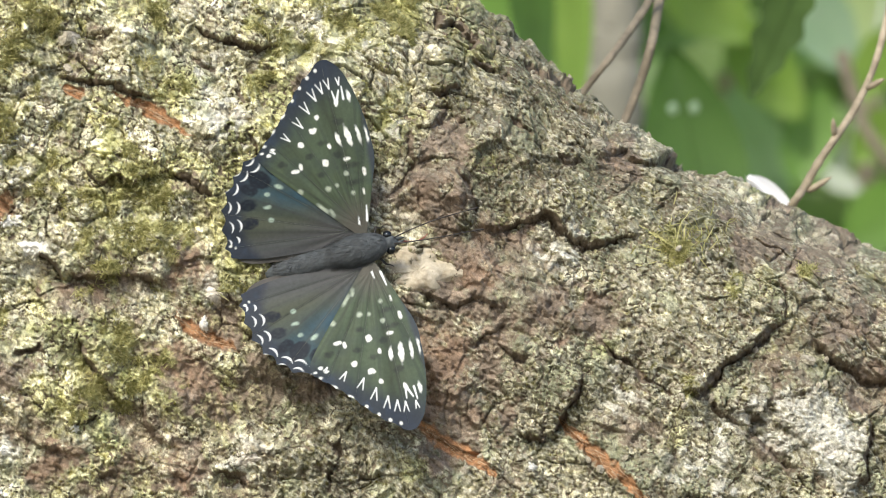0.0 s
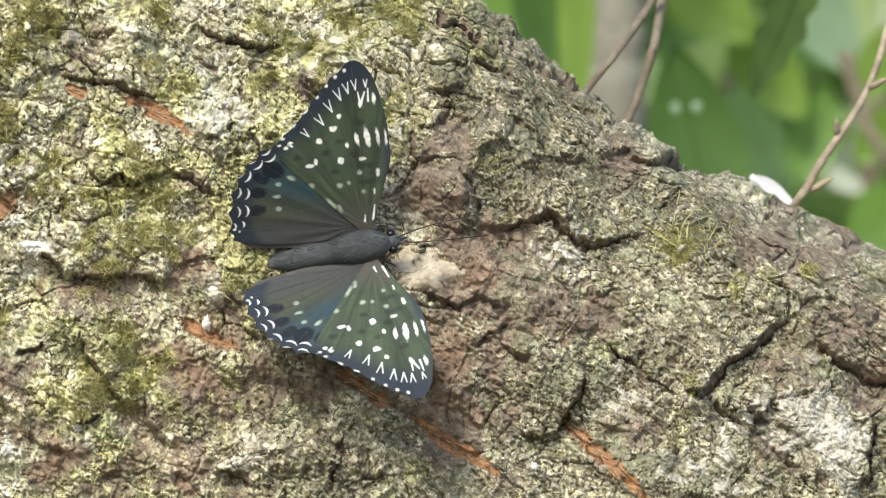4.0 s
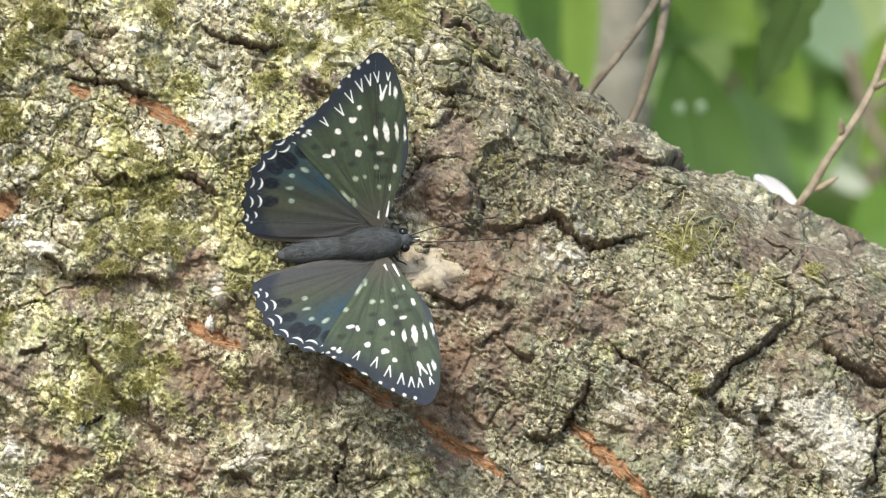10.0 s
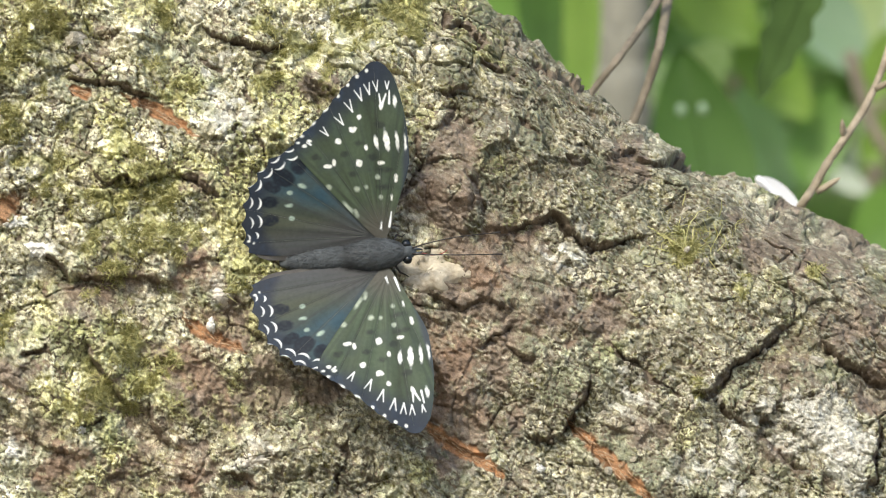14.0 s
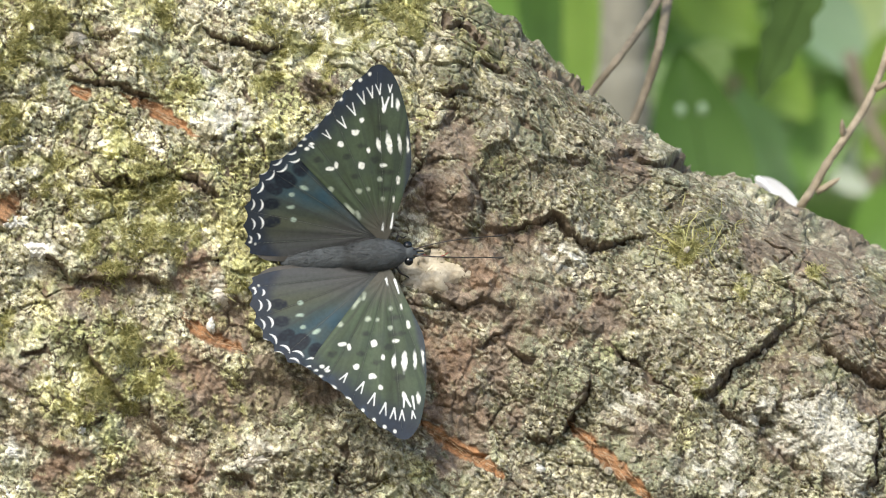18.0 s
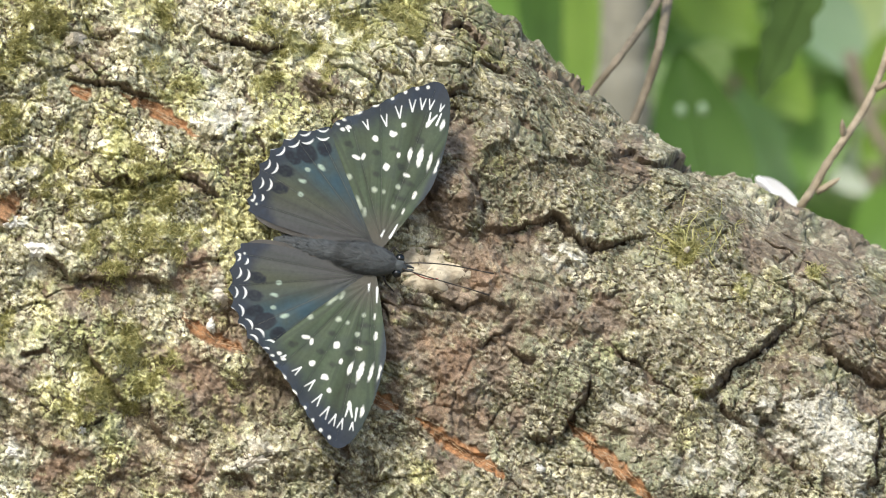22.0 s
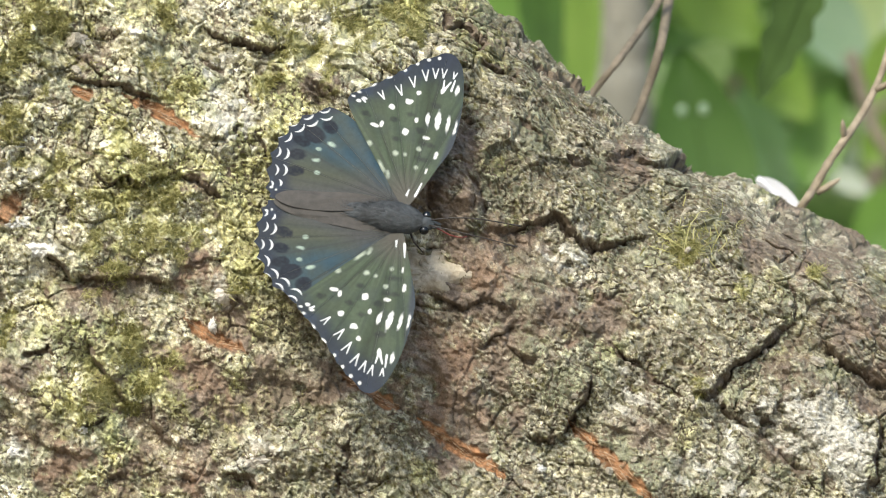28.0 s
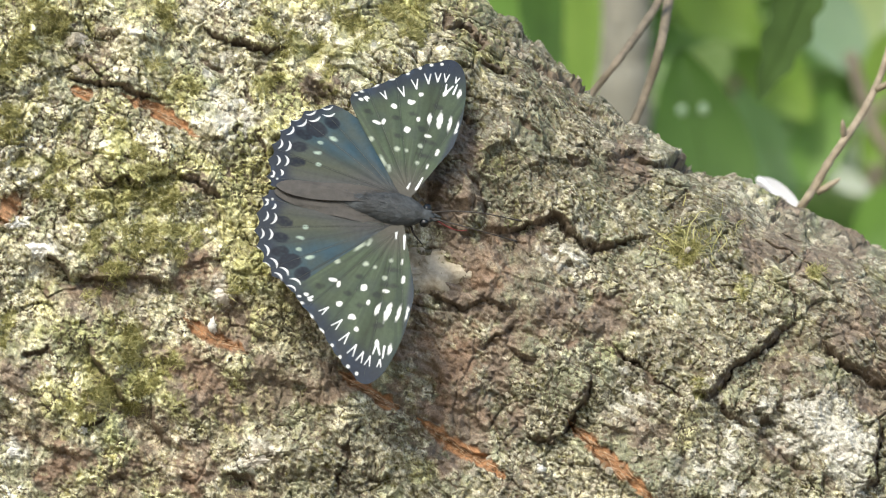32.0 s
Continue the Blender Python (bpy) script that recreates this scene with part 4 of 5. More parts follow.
def hind_pattern(a, b):
    p = Pattern(a, b, (0.064, 0.072, 0.042))
    r = np.hypot(a + 12, b - 10)
    p.blend(0.8 * (1 - step(b - 0.02 * a, 10, 62)), BROWN)
    p.blend(0.7 * (1 - step(r, 40, 130)), (0.060, 0.058, 0.051))
    p.blend((0.60 + 0.4 * fractal(a / 40, b / 40, 15, 3)) * step(b + a * 0.30, 2, 62), TEAL)
    p.blend(0.4 * step(fractal(np.arctan2(b - 6, a + 4) * 14, r / 150, 13, 3), -0.2, 0.8), (0.040, 0.050, 0.036))
    for ea, eb in HIND_VEINS:
        p.stroke(ea, eb, -14, 10, 2.4, (0.036, 0.040, 0.036), 0.35)
    edge = np.hypot(a + 70, (b - 60) * 1.05)
    p.blend(0.92 * step(edge + 4 * fractal(a / 26, b / 26, 14, 2), 126, 150), NAVY)
    p.blend(0.45 * step(fractal(a / 14, b / 14, 18, 3), 0.0, 0.8) * step(edge, 120, 165), (0.027, 0.046, 0.072))
    for q in ((-166, 132, 19, 14, -30), (-187, 117, 14, 9, -20), (-194, 90, 14, 9, -5), (-197, 58, 14, 9, 5), (-138, 148, 13, 11, -45)):
        p.spot(*q, colour=INK, soft=2.2, grow=1.15)
    for q in ((-134, 113, 9, 4.5, -20), (-156, 103, 5, 4), (-160, 81, 6, 3.4), (-157, 57, 5, 4)):
        p.spot(*q, colour=(0.36, 0.46, 0.36), strength=0.85, soft=2)
    for a0, b0, t in ((-146, 172, 106), (-172, 158, 122), (-195, 146, 135), (-216, 125, 152), (-219, 91, 168), (-221, 58, 182), (-229, 32, 190)):
        size = 14 if b0 > 40 else 8
        k = radians(t)
        a0, b0 = a0 - 10 * math.cos(k), b0 - 10 * math.sin(k)
        p.crescent(a0, b0, t, size, 1.6)
        p.crescent(a0 + 15 * math.cos(k), b0 + 15 * math.sin(k), t, size * 0.9, 1.25)
    p.spot(-228, 20, 3, 3), p.spot(-236, 24, 3, 2.5)
    return p.done()


def wing_mesh(name, outline, centre, paint, scallop, mirror, rings, per):
    """A thin cambered wing blade inside an outline, with its pigment."""
    o = curve_through(outline, per, closed=True)
    k = np.arange(len(o))
    first, last, waves, size = scallop
    f = np.clip((k / per - first) / (last - first), 0, 1)
    o = centre + (o - centre) * (1 - size * np.abs(np.sin(f * waves * math.pi))[:, None] * ((f > 0) & (f < 1))[:, None])
    o = np.concatenate([o, o[:1]])
    r = np.linspace(0.0, 1, rings) ** 0.8
    a = centre[0] + r[:, None] * (o[None, :, 0] - centre[0])
    b = centre[1] + r[:, None] * (o[None, :, 1] - centre[1])
    z = 5.0 * np.sin(np.clip(b / 320, 0, 1) * math.pi) - 3.0 * np.clip(b / 320, 0, 1) ** 3 + 0.8 * np.sin(np.arctan2(b - centre[1], a - centre[0]) * 22) * np.clip(np.hypot(a, b) / 150, 0, 1)
    colour = paint(a, b)
    y = -b if mirror else b
    return net_mesh(name, np.stack([a * U, y * U, z * U], -1), colour, WING)


def solid_of_rings(stations, sides=28, rough=0.0, seed=1):
    """A body of rings along a: (a, half width, half height, centre z)."""
    st = curve_through(stations, 6)
    bm = bmesh.new()
    rings = []
    for i, (a, w, h, z) in enumerate(st):
        ring = []
        for k in range(sides):
            t = 2 * math.pi * k / sides
            bump = 1 + rough * noise.noise((a * 0.09 + seed, math.cos(t) * 2.2, math.sin(t) * 2.2))
            ring.append(bm.verts.new((a * U, w * bump * math.cos(t) * U, (z + h * bump * math.sin(t)) * U)))
        rings.append(ring)
    for a, b in zip(rings, rings[1:]):
        for k in range(sides):
            bm.faces.new((a[k], a[(k + 1) % sides], b[(k + 1) % sides], b[k]))
    bm.faces.new(rings[0]), bm.faces.new(rings[-1])
    return bm


butterfly = tagged(new("butterfly"), "dark olive butterfly with white spots resting on bark", "butterfly")
thorax = part("thorax", solid_of_rings([(-8, 12, 11, -2), (-20, 21, 18, -2), (-45, 28, 24, -3), (-70, 29, 25, -4), (-95, 24, 21, -6), (-108, 19, 16, -8)], 28, 0.10, 2), FUR, butterfly,
     "grey furry thorax")
abdomen = part("abdomen", solid_of_rings([(-96, 18, 16, -8), (-115, 21, 18, -11), (-150, 22, 18, -15), (-185, 19, 16, -18), (-212, 13, 11, -20), (-228, 5, 4, -21)], 28, 0.10, 4), FUR, butterfly,
     "dark grey segmented abdomen")
head = part("head", solid_of_rings([(14, 4, 4, -5), (8, 10, 9, -4), (0, 13, 12, -3), (-8, 13, 12, -3), (-14, 11, 10, -3)], 20, 0.12, 6), FUR, butterfly, "dark grey head")


def coat(name, stations, count, length, seed, parent, label):
    """Short hairs that lie backwards over a body of rings."""
    r = np.random.default_rng(seed)
    st = curve_through(stations, 6)
    verts, faces = [], []
    for _ in range(count):
        f = r.random() * (len(st) - 1)
        a, w, h, z = st[int(f)] + (st[int(f) + 1] - st[int(f)]) * (f - int(f))
        t = r.uniform(-0.25, math.pi + 0.25)
        out = Vector((0, math.cos(t), math.sin(t)))
        root = Vector((a, w * 0.97 * math.cos(t), z + h * 0.97 * math.sin(t)))
        way = (Vector((-1, 0, 0)) + out * r.uniform(0.15, 0.5) + Vector(r.normal(size=3)) * 0.22).normalized()
        L, W = length * r.uniform(0.6, 1.3), way.cross(out).normalized() * 0.55
        k = len(verts)
        verts += [(root - W) * U, (root + W) * U, (root + way * L * 0.6 + out * 0.8 + W * 0.6) * U, (root + way * L * 0.6 + out * 0.8 - W * 0.6) * U, (root + way * L) * U]
        faces += [(k, k + 1, k + 2, k + 3), (k + 3, k + 2, k + 4)]
    child(name, raw_mesh(name, verts, faces, HAIR), parent, label)


coat("hair", [(-6, 12, 11, -2), (-20, 21, 18, -2), (-45, 28, 24, -3), (-70, 29, 25, -4), (-95, 24, 21, -6), (-108, 19, 16, -8)], 1500, 13, 31, thorax, "grey-brown downy hair")
coat("hair", [(-100, 18, 16, -8), (-115, 21, 18, -11), (-150, 22, 18, -15), (-185, 19, 16, -18), (-212, 13, 11, -20)], 1100, 9, 32, abdomen, "grey-brown downy hair")
bm = bmesh.new()
feed = curve_through([(10, 0, -8), (24, -2, -14), (44, -6, -22), (62, -4, -30), (74, 3, -38)], 5)
tube(bm, [Vector((x * U, y * U, z * U)) for x, y, z in feed], [(1.5 - 0.7 * i / len(feed)) * U for i in range(len(feed))], 7)
part("proboscis", bm, RED, head, "thin reddish-brown proboscis")
for side in (1, -1):
    bm = bmesh.new()
    bmesh.ops.create_uvsphere(bm, u_segments=18, v_segments=12, radius=8.5 * U, matrix=Matrix.Translation((-2 * U, side * 13.5 * U, -2 * U)))
    part("eye", bm, EYE, head, "glossy black round eye")
    bm = bmesh.new()
    reach = [(6, 5, 4), (40, 11, 16), (85, 16, 22), (125, 18, 20), (148, 19, 17), (166, 20, 15)]
    tube(bm, [Vector((x * U, side * y * U, z * U)) for x, y, z in curve_through(reach, 4)], [v * U for v in np.interp(np.linspace(0, 1, 21), [0, 0.75, 0.93, 1], [1.3, 1.0, 2.0, 1.2])])
    part("antenna", bm, HORN, head, "thin dark antenna with a slight club")
    bm = bmesh.new()
    tube(bm, [Vector((x * U, side * y * U, z * U)) for x, y, z in ((6, 4, -4), (16, 4, -3), (26, 2, -1))], [4 * U, 3 * U, 1.2 * U])
    part("palp", bm, FUR, head)
    for a, fa, fo, drop in ((-28, -4, 34, -44), (-48, -52, 50, -46), (-66, -96, 46, -46)):
        bm = bmesh.new()
        tube(bm, [Vector((x * U, side * y * U, z * U)) for x, y, z in ((a, 12, -18), ((a + fa) / 2, 34, -14), (fa, fo, drop), (fa + 6, fo + 4, drop - 3))], [2.6 * U, 2.0 * U, 1.2 * U, 1.0 * U], 6)
        part("leg", bm, HORN, butterfly)


WINGS = {}
for side in (1, -1):
    fore = child("forewing", wing_mesh("forewing", FORE, np.array([0.0, 16.0]), fore_pattern, (9, 15, 7, 0.012), side < 0, 150, 24), butterfly,
                 "olive-green forewing with white spots and chevrons")
    hind = child("hindwing", wing_mesh("hindwing", HIND, np.array([-22.0, 12.0]), hind_pattern, (3, 12, 7, 0.035), side < 0, 120, 22), butterfly,
                 "brown and teal hindwing with black spots and white-edged border")
    for ob, ends, root in ((fore, FORE_VEINS, (2, 14)),
                           (hind, HIND_VEINS, (-14, 10))):
        for ea, eb in ends:
            bm = bmesh.new()
            pts = []
            for f in np.linspace(0.05, 0.985, 12):
                a, b = root[0] + (ea - root[0]) * f, root[1] + (eb - root[1]) * f
                z = 5.0 * math.sin(min(max(b / 320, 0), 1) * math.pi) - 3.0 * min(max(b / 320, 0), 1) ** 3
                pts.append(Vector((a * U, side * b * U, (z + 0.02) * U)))
            tube(bm, pts, [(0.32 - 0.16 * i / 11) * U for i in range(12)], 5)
            part("vein", bm, VEIN, ob)
    bm = bmesh.new()
    rim = curve_through([(-14, 10), (-60, 18), (-130, 21), (-190, 20), (-218, 14), (-228, 2), (-200, -13), (-130, -17), (-70, -13), (-24, -6)], 5, closed=True)
    top = [bm.verts.new((a * U, side * b * U, (2.0 * math.sin(a * 0.05) - 3) * U)) for a, b in rim]
    low = [bm.verts.new(v.co - Vector((0, 0, 0.6 * U))) for v in top]
    hub = [bm.verts.new((-125 * U, side * 8 * U, z * U)) for z in (-1.6, -2.8)]
    for i in range(len(rim)):
        j = (i + 1) % len(rim)
        bm.faces.new((top[i], top[j], hub[0])), bm.faces.new((low[j], low[i], hub[1])), bm.faces.new((top[j], top[i], low[i], low[j]))
    fold = part("hindwing_fold", bm, FOLD, butterfly, "grey-brown hairy inner fold of the hindwing", False)
    WINGS[side] = (fore, hind, fold)

# ---- behind the trunk: a budded shrub, its leaves, a grey sapling ----
shrub = tagged(new("shrub"), "leafy green shrub with thin brown budded twigs", "shrub")
sapling = tagged(new("sapling"), "slender grey sapling standing behind the shrub", "tree")


def rod(name, points, depth, thick, thing, label, mat, buds=(), thin=0.25):
    """A woody rod through (x, y, depth offset), a little uneven, with its buds."""
    c = curve_through(points, 10)
    bm = bmesh.new()
    pts = [plan(x, y, depth + dd) for x, y, dd in c]
    rad = [thick * U * (1 + 0.14 * noise.noise((i * 0.35, thick, depth))) * (1 - thin * i / len(c)) for i in range(len(c))]
    tube(bm, pts, rad, 14)
    ob = part(name, bm, mat, thing, label)
    for (x0, y0), (x1, y1), r in buds:
        bm = bmesh.new()
        a, b = plan(x0, y0, depth), plan(x1, y1, depth - 0.002)
        tube(bm, [a.lerp(b, f) for f in (0, 0.3, 0.6, 0.85, 1)], [r * U * k for k in (0.8, 1.0, 0.9, 0.55, 0.15)], 10)
        part("bud", bm, mat, ob)
    return ob


rod("twig", [(1350, 470, 0.03), (1412, 366, 0.0), (1436, 330, 0.0), (1460, 288, 0.0), (1490, 244, 0.0), (1528, 186, 0.004), (1558, 120, 0.008), (1580, 40, 0.012), (1600, -80, 0.02)],
    0.125, 9, shrub, "pale brown budded twig", TWIG, [((1489, 240), (1487, 208), 6.5), ((1442, 338), (1484, 312), 7), ((1546, 156), (1578, 138), 7)])
rod("twig", [(1176, -60, 0.02), (1160, 0, 0.02), (1128, 50, 0.01), (1088, 105, 0.0), (1044, 160, 0.0), (990, 240, 0.0)], 0.13, 9, shrub, "thin brown bare twig", TWIG_DARK)
rod("twig", [(1186, -60, 0.02), (1178, 0, 0.02), (1166, 70, 0.0), (1146, 140, 0.0), (1116, 215, 0.0), (1070, 320, 0.0)], 0.14, 11, shrub, "thin brown bare twig", TWIG_DARK)
rod("twig", [(1500, 90, 0.0), (1545, 230, 0.0), (1620, 330, 0.0)], 1.3, 30, shrub, "brown bare twig", TWIG_DARK)
rod("stem", [(1356, 400, 0.0), (1340, 700, 0.0), (1400, 2500, 0.05), (1420, 11400, 0.1)], 0.42, 40, shrub, "brown main stem", TWIG, thin=-0.3)
rod("stem", [(1100, -3000, 0), (1102, -200, 0), (1100, 60, 0), (1098, 240, 0), (1088, 700, 0), (1078, 6500, 0)], 1.35, 108, sapling, "smooth grey stem", GREY_STEM, thin=-0.2)


# leaf tones from deep to pale; the brighter greens have sunlight put into them
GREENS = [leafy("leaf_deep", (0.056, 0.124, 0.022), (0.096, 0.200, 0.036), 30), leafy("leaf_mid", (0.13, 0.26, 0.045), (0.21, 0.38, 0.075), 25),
          leafy("leaf_sunlit", (0.17, 0.30, 0.04), (0.26, 0.40, 0.08), 25), leafy("leaf_grey", (0.28, 0.42, 0.26), (0.42, 0.55, 0.38), 25),
          leafy("sky_gap_white", (0.90, 0.90, 0.93), (0.95, 0.95, 0.96), 25, 0.05),
          leafy("leaf_dark", (0.036, 0.074, 0.015), (0.066, 0.125, 0.025), 60, 0.25, 0.9), leafy("glow_pale", (0.48, 0.56, 0.44), (0.64, 0.70, 0.58), 25),
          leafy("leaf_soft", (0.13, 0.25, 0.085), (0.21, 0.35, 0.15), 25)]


def leaf(base, tip, depth, wide, mat, label, wave=0.0, tilt=0.25, widest=0.45, spots=(), stalk=0.05):
    """One leaf of the shrub from its stalk end to its tip, with a raised midrib."""
    wide *= (DIST + depth) / DIST
    a, b = plan(*base, depth), plan(*tip, depth + tilt * 0.02)
    along = b - a
    L = along.length
    along.normalize()
    side = along.cross(Vector((0, 1, 0))).normalized()
    face = side.cross(along).normalized()
    face = -face if face.y > 0 else face
    n, m = 40, 17
    f, s = np.meshgrid(np.linspace(0, 1, n), np.linspace(-1, 1, m), indexing="ij")
    half = np.sin(np.pi * f ** (math.log(0.5) / math.log(widest))) ** 0.75 * wide * U * (1 + wave * np.sin(f * 26 + s * 1.5))
    dep = 0.10 * np.abs(s) ** 1.5 * wide * U - 0.12 * np.sin(f * math.pi) * L * tilt + wave * 0.4 * wide * U * np.sin(f * 26) * np.abs(s)
    P = np.array(a)[None, None] + f[..., None] * L * np.array(along) + (s * half)[..., None] * np.array(side) + dep[..., None] * np.array(face)
    blade = child("leaf", net_mesh("leaf", P, None, mat), shrub, label)
    mid = P[:, m // 2]
    bm = bmesh.new()
    tube(bm, [Vector(q) + face * 0.0001 for q in mid[::4]], list(np.linspace(0.0007, 0.0002, len(mid[::4]))), 6)
    part("midrib", bm, mat, blade)
    bm = bmesh.new()
    stalk = max(stalk, 0.0008)
    tube(bm, [a - along * f * stalk + Vector((0, 0.012 * f * f, 0.4 * stalk * f * f)) for f in np.linspace(-0.02, 1, 7)], [0.018 * stalk + 0.008 * stalk * f for f in np.linspace(0, 1, 7)], 7)
    part("leaf_stalk", bm, mat, blade)
    for x, y, r in spots:
        bm = bmesh.new()
        bmesh.ops.create_uvsphere(bm, u_segments=14, v_segments=8, radius=1.0, matrix=Matrix.Translation(plan(x, y, depth - 0.028)) @ Matrix.Diagonal((r * U, 0.001, r * U * 1.2, 1)))
        part("blotch", bm, GREENS[3], blade, "pale blotch on the leaf")
    return blade


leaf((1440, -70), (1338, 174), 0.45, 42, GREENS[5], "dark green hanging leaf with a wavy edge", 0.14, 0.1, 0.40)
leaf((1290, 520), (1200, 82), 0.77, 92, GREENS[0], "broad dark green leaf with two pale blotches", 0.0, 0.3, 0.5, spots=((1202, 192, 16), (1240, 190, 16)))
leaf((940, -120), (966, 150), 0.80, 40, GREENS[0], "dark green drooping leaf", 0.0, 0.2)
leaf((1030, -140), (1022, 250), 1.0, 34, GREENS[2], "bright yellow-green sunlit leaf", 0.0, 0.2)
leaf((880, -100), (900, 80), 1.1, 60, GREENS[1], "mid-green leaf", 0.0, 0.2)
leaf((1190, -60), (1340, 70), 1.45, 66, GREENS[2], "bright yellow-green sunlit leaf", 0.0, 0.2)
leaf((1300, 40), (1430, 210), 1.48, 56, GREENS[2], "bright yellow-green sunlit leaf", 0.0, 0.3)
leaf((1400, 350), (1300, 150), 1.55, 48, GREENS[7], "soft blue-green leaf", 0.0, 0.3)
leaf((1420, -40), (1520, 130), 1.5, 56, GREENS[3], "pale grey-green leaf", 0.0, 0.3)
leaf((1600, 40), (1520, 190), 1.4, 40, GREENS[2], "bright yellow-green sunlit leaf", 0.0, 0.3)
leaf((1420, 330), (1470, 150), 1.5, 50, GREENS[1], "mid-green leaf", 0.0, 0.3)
# two pale leaf shapes paint a bright blurred glow among the leaves
leaf((1536, 338), (1446, 290), 1.5, 20, GREENS[6], "pale leaf shape for a bright glow in the foliage", 0.0, 0.2)
leaf((1512, 250), (1478, 338), 1.52, 17, GREENS[6], "pale leaf shape for a bright glow in the foliage", 0.0, 0.2)
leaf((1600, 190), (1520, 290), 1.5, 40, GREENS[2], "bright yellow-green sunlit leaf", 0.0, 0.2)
leaf((1640, 330), (1500, 440), 1.25, 60, GREENS[1], "mid-green leaf", 0.0, 0.2)
# a white leaf shape stands in for a gap of bright sky
leaf((1336, 312), (1432, 404), 0.16, 24, GREENS[4], "white leaf shape standing in for a bright sky gap", 0.0, 0.2, 0.4, stalk=0.0)


def foliage(count):
    """Loose leaves of the bushes behind, too far to tell apart."""
    r = np.random.default_rng(11)
    verts, faces = [], []
    while len(faces) < count * 6:
        c = Vector((r.uniform(-1.9, 2.2), r.uniform(1.55, 3.9), r.uniform(0.05, 2.7)))
        # three rounded bushes that grow into one another
        near = min(((c.x - x) / w) ** 2 + ((c.y - y) / 1.1) ** 2 + ((c.z - 0.9) / h) ** 2 for x, y, w, h in ((0.1, 2.7, 1.15, 1.7), (-0.95, 2.9, 0.8, 1.3), (1.2, 2.85, 0.9, 1.45)))
        if near > 1 + 0.3 * r.normal():
            continue
        m = Euler(r.uniform(-1.0, 1.0, 3) + np.array([0, 0, r.uniform(0, 6.28)])).to_matrix()
        L, W = 0.05 + 0.06 * r.random(), 0.016 + 0.02 * r.random()
        k = len(verts)
        for x, y, z in ((-1, 0, 0), (-0.4, 0.9, 0.1), (0.3, 0.8, 0.1), (1, 0, -0.15), (0.3, -0.8, 0.1), (-0.4, -0.9, 0.1), (0, 0, -0.05)):
            verts.append(c + m @ Vector((x * L, z * L, y * W)))
        faces += [(k + e, k + (e + 1) % 6, k + 6) for e in range(6)]
    return verts, faces


v, f = foliage(7600)
tagged(new("bush_foliage", raw_mesh("bush_foliage", v, f, leafy("bush_leaf", (0.12, 0.25, 0.05), (0.46, 0.58, 0.26), 3.0, loose=True))),
       "blurred sunlit green bushes behind the trunk", "foliage", kind="stuff")
bm = bmesh.new()
r = random.Random(5)
for _ in range(26):
    d = r.uniform(1.8, 3.4)
    x, lean = r.uniform(-0.9, 1.1) * (1 + d) * 0.5, r.uniform(-0.3, 0.3)
    tube(bm, [Vector((x + lean * f * f + 0.03 * math.sin(9 * f + d), d + 0.1 * f, 1.9 * f - 0.05)) for f in np.linspace(0, 1, 9)], [0.012 - 0.009 * f for f in np.linspace(0, 1, 9)], 7)
me = bpy.data.meshes.new("bush_stems")
bm.to_mesh(me)
bm.free()
me.materials.append(TWIG_DARK)
tagged(new("bush_stems", me), "thin brown stems inside the bushes", "stems", kind="stuff")
v = [(8 * math.cos(a), 5 + 0.4 * math.sin(a * 3), z) for a in np.linspace(0.0, math.pi, 24) for z in (0, 7)]
v = [(x * 1.2, y + 0.6 * math.sqrt(max(0, 64 - x * x)) * 0.3, z) for x, y, z in v]
tagged(new("backdrop", raw_mesh("backdrop", v, [(2 * i, 2 * i + 2, 2 * i + 3, 2 * i + 1) for i in range(23)], mottled("far_woodland", (0.12, 0.22, 0.06), (0.38, 0.50, 0.22), 1.6))),
       "green woodland in the distance", "woodland", kind="structure")


# ---- movement ----


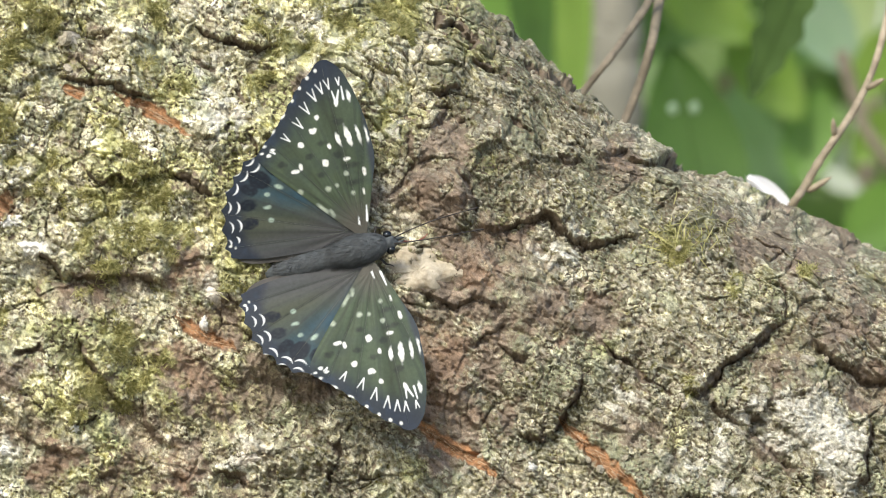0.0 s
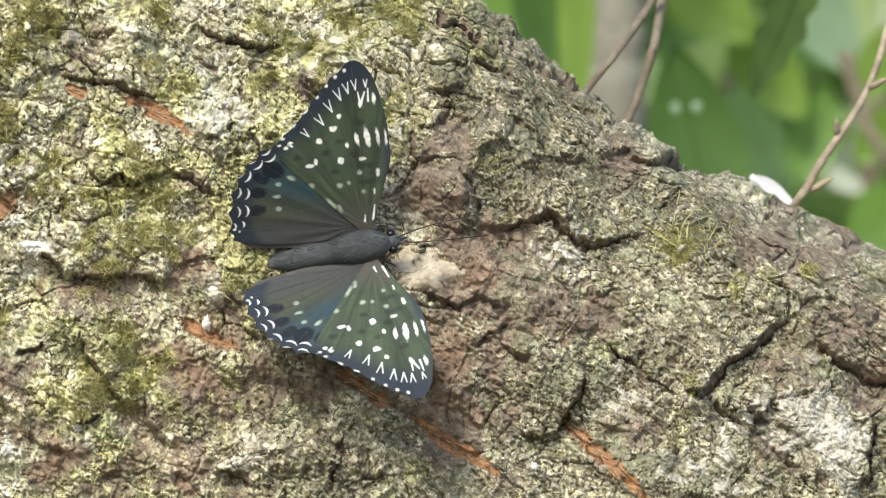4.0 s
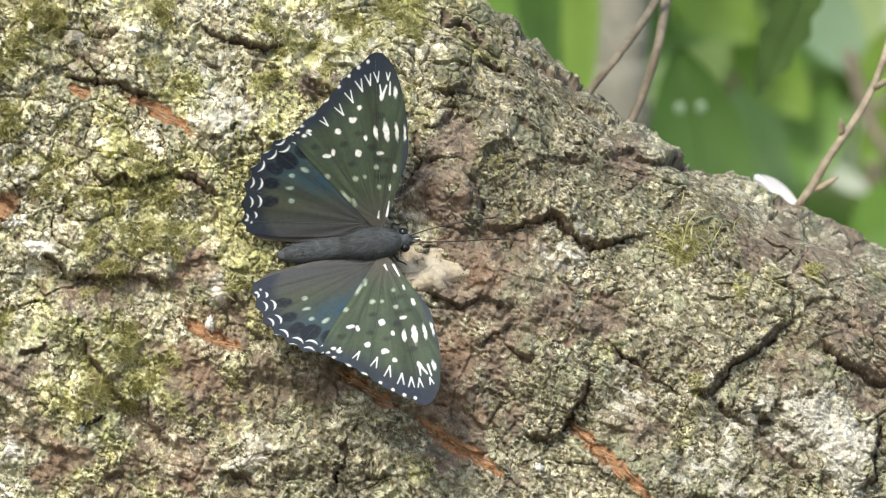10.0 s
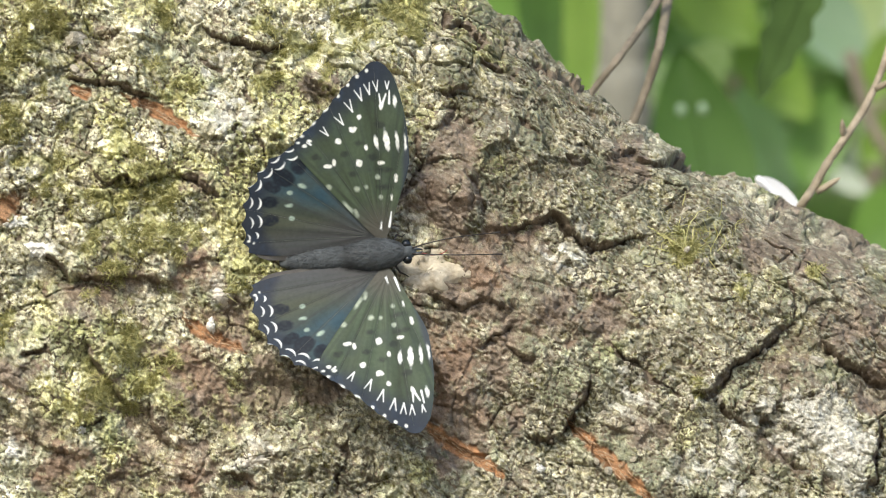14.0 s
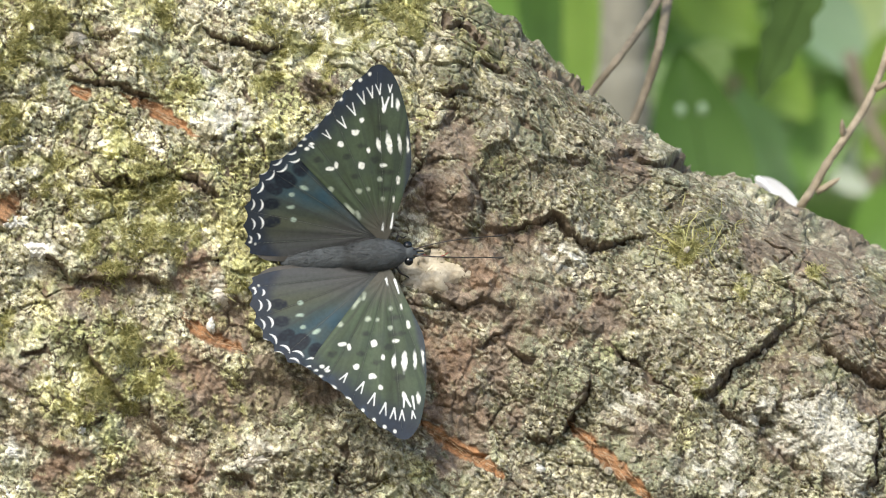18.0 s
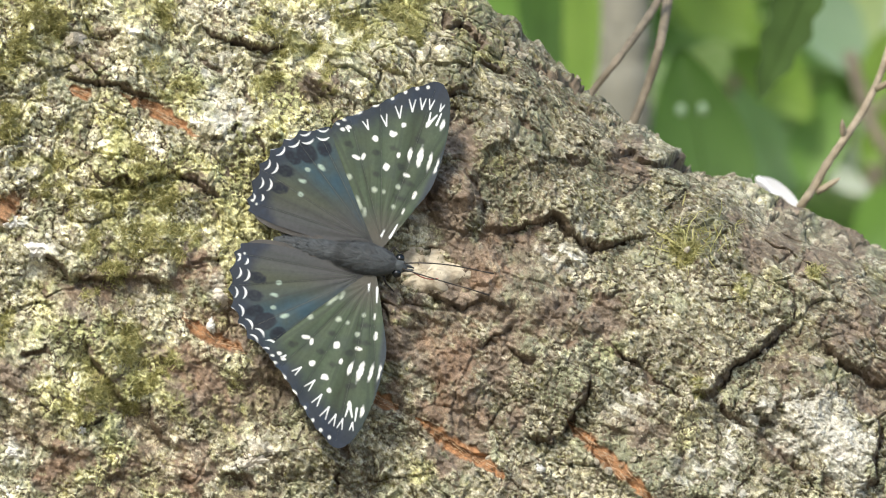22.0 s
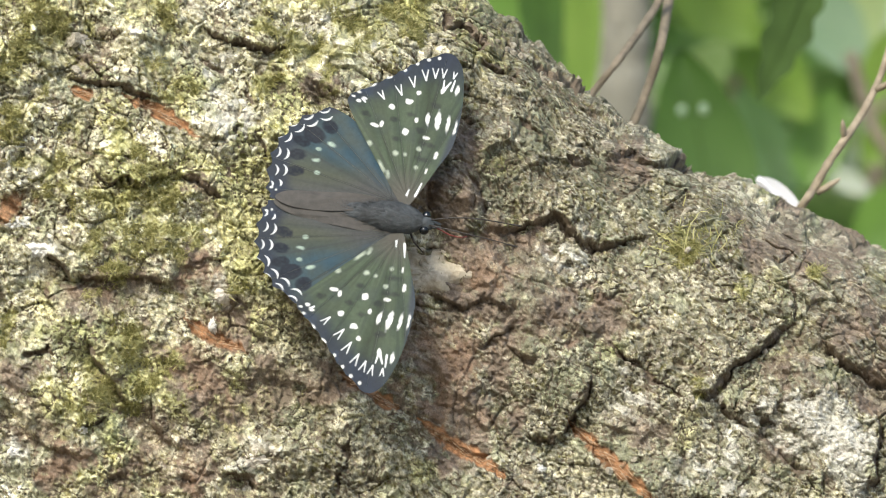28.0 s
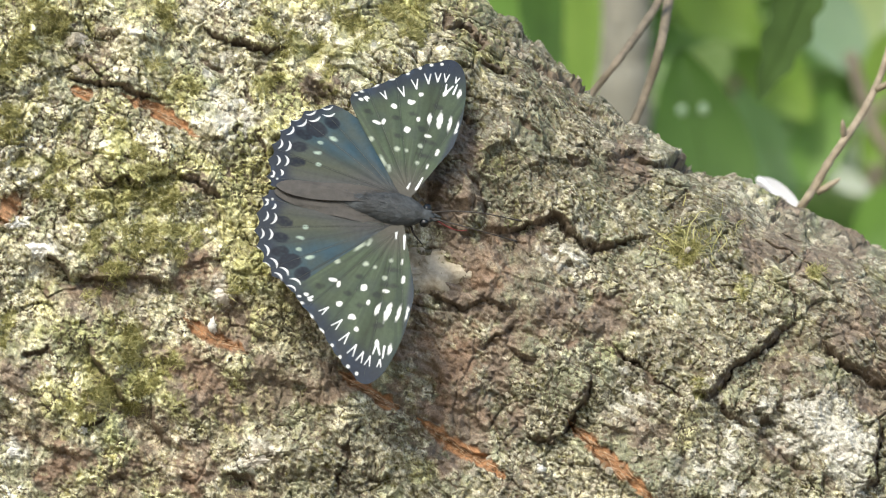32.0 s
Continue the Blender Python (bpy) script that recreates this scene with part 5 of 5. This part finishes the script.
def motions():
    flight = [
        (0.0, 701.0, 427.8, 15.2, 11.8, 3.4, 9.7, 0.8),
        (0.5, 699.6, 427.4, 8.9, 35.9, -0.7, 32.8, 8.1),
        (0.6, 700.4, 430.5, 12, 41, 4, 49, 6),
        (0.7, 701.4, 433.8, 14.5, 51.5, 8.5, 61.1, 4.6),
        (0.8, 697.8, 432.9, 7.8, 62.5, 6.8, 62.7, 9.2),
        (0.9, 694.2, 431.9, 1.1, 73.4, 5.0, 64.3, 13.9),
        (1.0, 698.1, 431.5, -1.6, 75.7, 3.3, 65.7, 13.8),
        (1.1, 698.3, 430.8, 2.2, 69.8, 4.7, 61.9, 9.9),
        (1.2, 699, 429.5, 9, 40, 6, 50, 5.5),
        (1.5, 699.5, 428.4, 12.1, 17.9, 5.9, 8.5, 4.5),
        (2.0, 700.6, 428.9, 10.1, 27.2, -0.9, 2.7, 6.8),
        (2.5, 701.8, 429.6, 12.0, 18.0, 3.0, 8.3, 4.2),
        (3.0, 701.0, 425.0, 11.1, 32.9, 5.1, 37.2, 7.0),
        (3.1, 699.5, 426.5, 9.8, 46, 6.3, 47, 8.2),
        (3.2, 697.2, 428.2, 8.6, 58.0, 7.5, 55.1, 9.5),
        (3.3, 696.0, 429.3, 7.8, 66.4, 8.3, 61.1, 10.3),
        (3.4, 697.6, 428.6, 8.2, 57.8, 7.7, 54.7, 9.7),
        (3.5, 701.4, 427.1, 9.0, 37.7, 6.3, 39.8, 8.2),
        (5.5, 702.4, 427.9, 12.0, 20.8, 4.7, 23.1, 4.9),
        (6.0, 700.3, 433.3, 6.8, 49.4, 5.3, 45.3, 9.8),
        (6.5, 701.9, 431.0, 10.5, 19.2, 5.2, 15.5, 5.3),
        (7.0, 701.6, 429.4, 11.6, 24.3, 0.8, 2.6, 3.3),
        (7.5, 701.0, 429.6, 12.0, 23.4, 0.2, 1.5, 2.8),
        (8.0, 701.5, 429.5, 11.6, 20.9, 0.2, 2.2, 2.9),
        (8.5, 701.1, 430.8, 11.6, 17.8, 1.6, 9.4, 3.2),
        (9.0, 701.8, 430.6, 11.6, 18.1, 2.2, 11.2, 3.2),
        (9.5, 701.6, 430.3, 11.6, 17.1, 1.8, 7.7, 3.3),
        (10.0, 716.6, 424.2, 7.4, 23.1, 6.9, 25.9, 7.9),
        (10.5, 715.1, 426.2, 9.8, 26.0, 2.0, 8.5, 3.2),
        (11.0, 722.5, 440.4, 4.7, 17.1, 5.2, 13.2, 6.4),
        (11.5, 723.7, 436.8, 4.3, 17.7, 5.1, 17.0, 6.9),
        (12.0, 720.4, 444.6, 6.7, 25.0, 4.3, 0.8, 3.6),
        (12.5, 718.2, 451.3, 4.5, 25.8, 7.5, 25.4, 7.0),
        (13.0, 719.9, 448.0, 4.8, 17.8, 5.7, 16.1, 6.2),
        (13.5, 719.3, 450.0, 5.9, 29.8, 2.5, 5.7, 3.6),
        (14.0, 719.2, 442.9, 5.4, 18.2, 4.1, 14.7, 6.7),
        (14.5, 719.1, 440.6, 6.2, 16.4, 4.9, 12.4, 6.6),
        (16.5, 717.1, 446.7, 4.9, 22.0, 4.2, 7.9, 4.6),
        (17.0, 717.6, 445.7, 4.8, 28.9, 2.1, 4.9, 3.8),
        (17.5, 719.6, 444.7, 4.4, 26.9, 2.2, 6.3, 3.9),
        (18.0, 721.5, 445.1, 4.2, 23.2, 3.0, 10.9, 4.1),
        (18.5, 721.1, 445.8, 3.8, 23.2, 4.5, 23.9, 5.9),
        (19.0, 721.6, 442.8, 5.9, 21.8, 6.0, 17.8, 3.1),
        (19.5, 721.0, 444.8, 4.4, 26.2, 2.1, 5.9, 3.8),
        (20.0, 719.5, 443.7, 5.0, 27.8, 1.8, 3.9, 3.5),
        (20.5, 719.5, 444.9, 5.0, 22.1, 2.8, 8.3, 4.0),
        (21.0, 714.6, 431.8, 5.1, 22.8, 5.0, 23.0, 6.3),
        (21.2, 714.2, 434.2, 2.8, 31.1, 6.5, 30.3, 6.4),
        (21.5, 713.2, 441.6, -4.2, 56.1, 11.2, 52.3, 6.7),
        (21.6, 711, 447, -7, 45, 10, 40, 6),
        (21.7, 709, 454, -10, 30, 10, 22, 5),
        (21.8, 707, 460, -11, 17, 10.5, 6, 4.2),
        (22.0, 703.8, 467.7, -12.1, 3.3, 11.0, -1.4, 3.7),
        (22.5, 710.1, 456.3, -20.3, 13.7, 8.0, 17.1, 9.5),
        (23.0, 714.0, 439.9, -19.2, -2.5, 7.2, 9.0, 6.7),
        (23.5, 709.5, 443.1, -23.5, 10.7, 7.8, 16.5, 8.7),
        (24.0, 705.7, 435.1, -15.1, 8.1, 10.5, 0.7, 10.2),
        (24.5, 732.9, 418.5, -6.8, 8.8, 14.5, 3.1, 7.0),
        (25.0, 747.2, 402.5, -12.0, -3.1, 11.5, -2.3, 8.3),
        (25.5, 739.8, 390.0, -8.7, 5.9, 8.1, 29.3, 2.5),
        (27.5, 746.6, 391.3, -10.9, -1.7, 8.1, 8.9, 3.1),
        (28.0, 749.5, 391.1, -10.7, -5.0, 8.2, 5.4, 2.8),
        (28.5, 749.0, 388.2, -10.6, -6.8, 8.4, 3.1, 2.7),
        (29.0, 745.4, 392.8, -13.2, -2.6, 7.3, 7.7, 6.3),
        (29.5, 750.0, 386.2, -11.2, -4.3, 8.2, 7.7, 3.6),
        (30.0, 750.9, 383.3, -13.0, -4.5, 8.1, 9.5, 2.8),
        (30.5, 752.2, 384.4, -12.7, -10.1, 8.1, 4.6, 2.1),
        (31.0, 749.4, 376.0, -12.9, -13.2, 7.5, -0.0, 4.5),
        (31.5, 750.7, 379.0, -13.0, -12.3, 7.6, 2.3, 3.7),
        (32.0, 750.5, 378.0, -12.2, -13.2, 8.0, 5.8, 3.1)
    ]
    body, wings = [], {1: ([], [], []), -1: ([], [], [])}
    for t, x, y, turn, up_l, sweep_l, up_r, sweep_r in flight:
        # after it turns on the spot, the insect leans back over the round of the trunk
        k = min(max((t - 21.7) / 0.8, 0), 1)
        k = k * k * (3 - 2 * k)
        rise = Vector((0.11 - 0.06 * k, -1.0, 0.16 + 0.22 * k)).normalized()
        ahead = Vector((math.cos(radians(turn)), 0, math.sin(radians(turn))))
        ahead = (ahead - rise * ahead.dot(rise)).normalized()
        m = Matrix((ahead, rise.cross(ahead), rise)).transposed().to_4x4()
        body.append((t, Matrix.Translation(plan(x, y, 0.002 - 0.006 * k)) @ m))
        for side, up, sweep, back in ((1, up_l, sweep_l, (0, 6, 16)), (-1, up_r, sweep_r, (1, 4, 7))):
            hinge = pose(A0 * U, side * B0 * U, 0, side * up)
            wings[side][0].append((t, hinge @ pose(0, 0, 0, 0, 0, -side * sweep)))
            lag = sweep - float(np.interp(t, [9.7, 10.5, 21.8, 22.6], [back[0], back[1], back[1], back[2]]))
            wings[side][1].append((t, hinge @ pose(0, 0, -2.5 * U, 0, 0, -side * lag)))
            flat = pose(A0 * U, side * B0 * U, (7 * k - 4) * U, side * (up * 0.75 - 4))
            wings[side][2].append((t, flat @ pose(0, 0, 0, 0, 0, -side * lag)))
    walk(butterfly, body)
    for side in (1, -1):
        for ob, rows in zip(WINGS[side], wings[side]):
            walk(ob, rows)


motions()
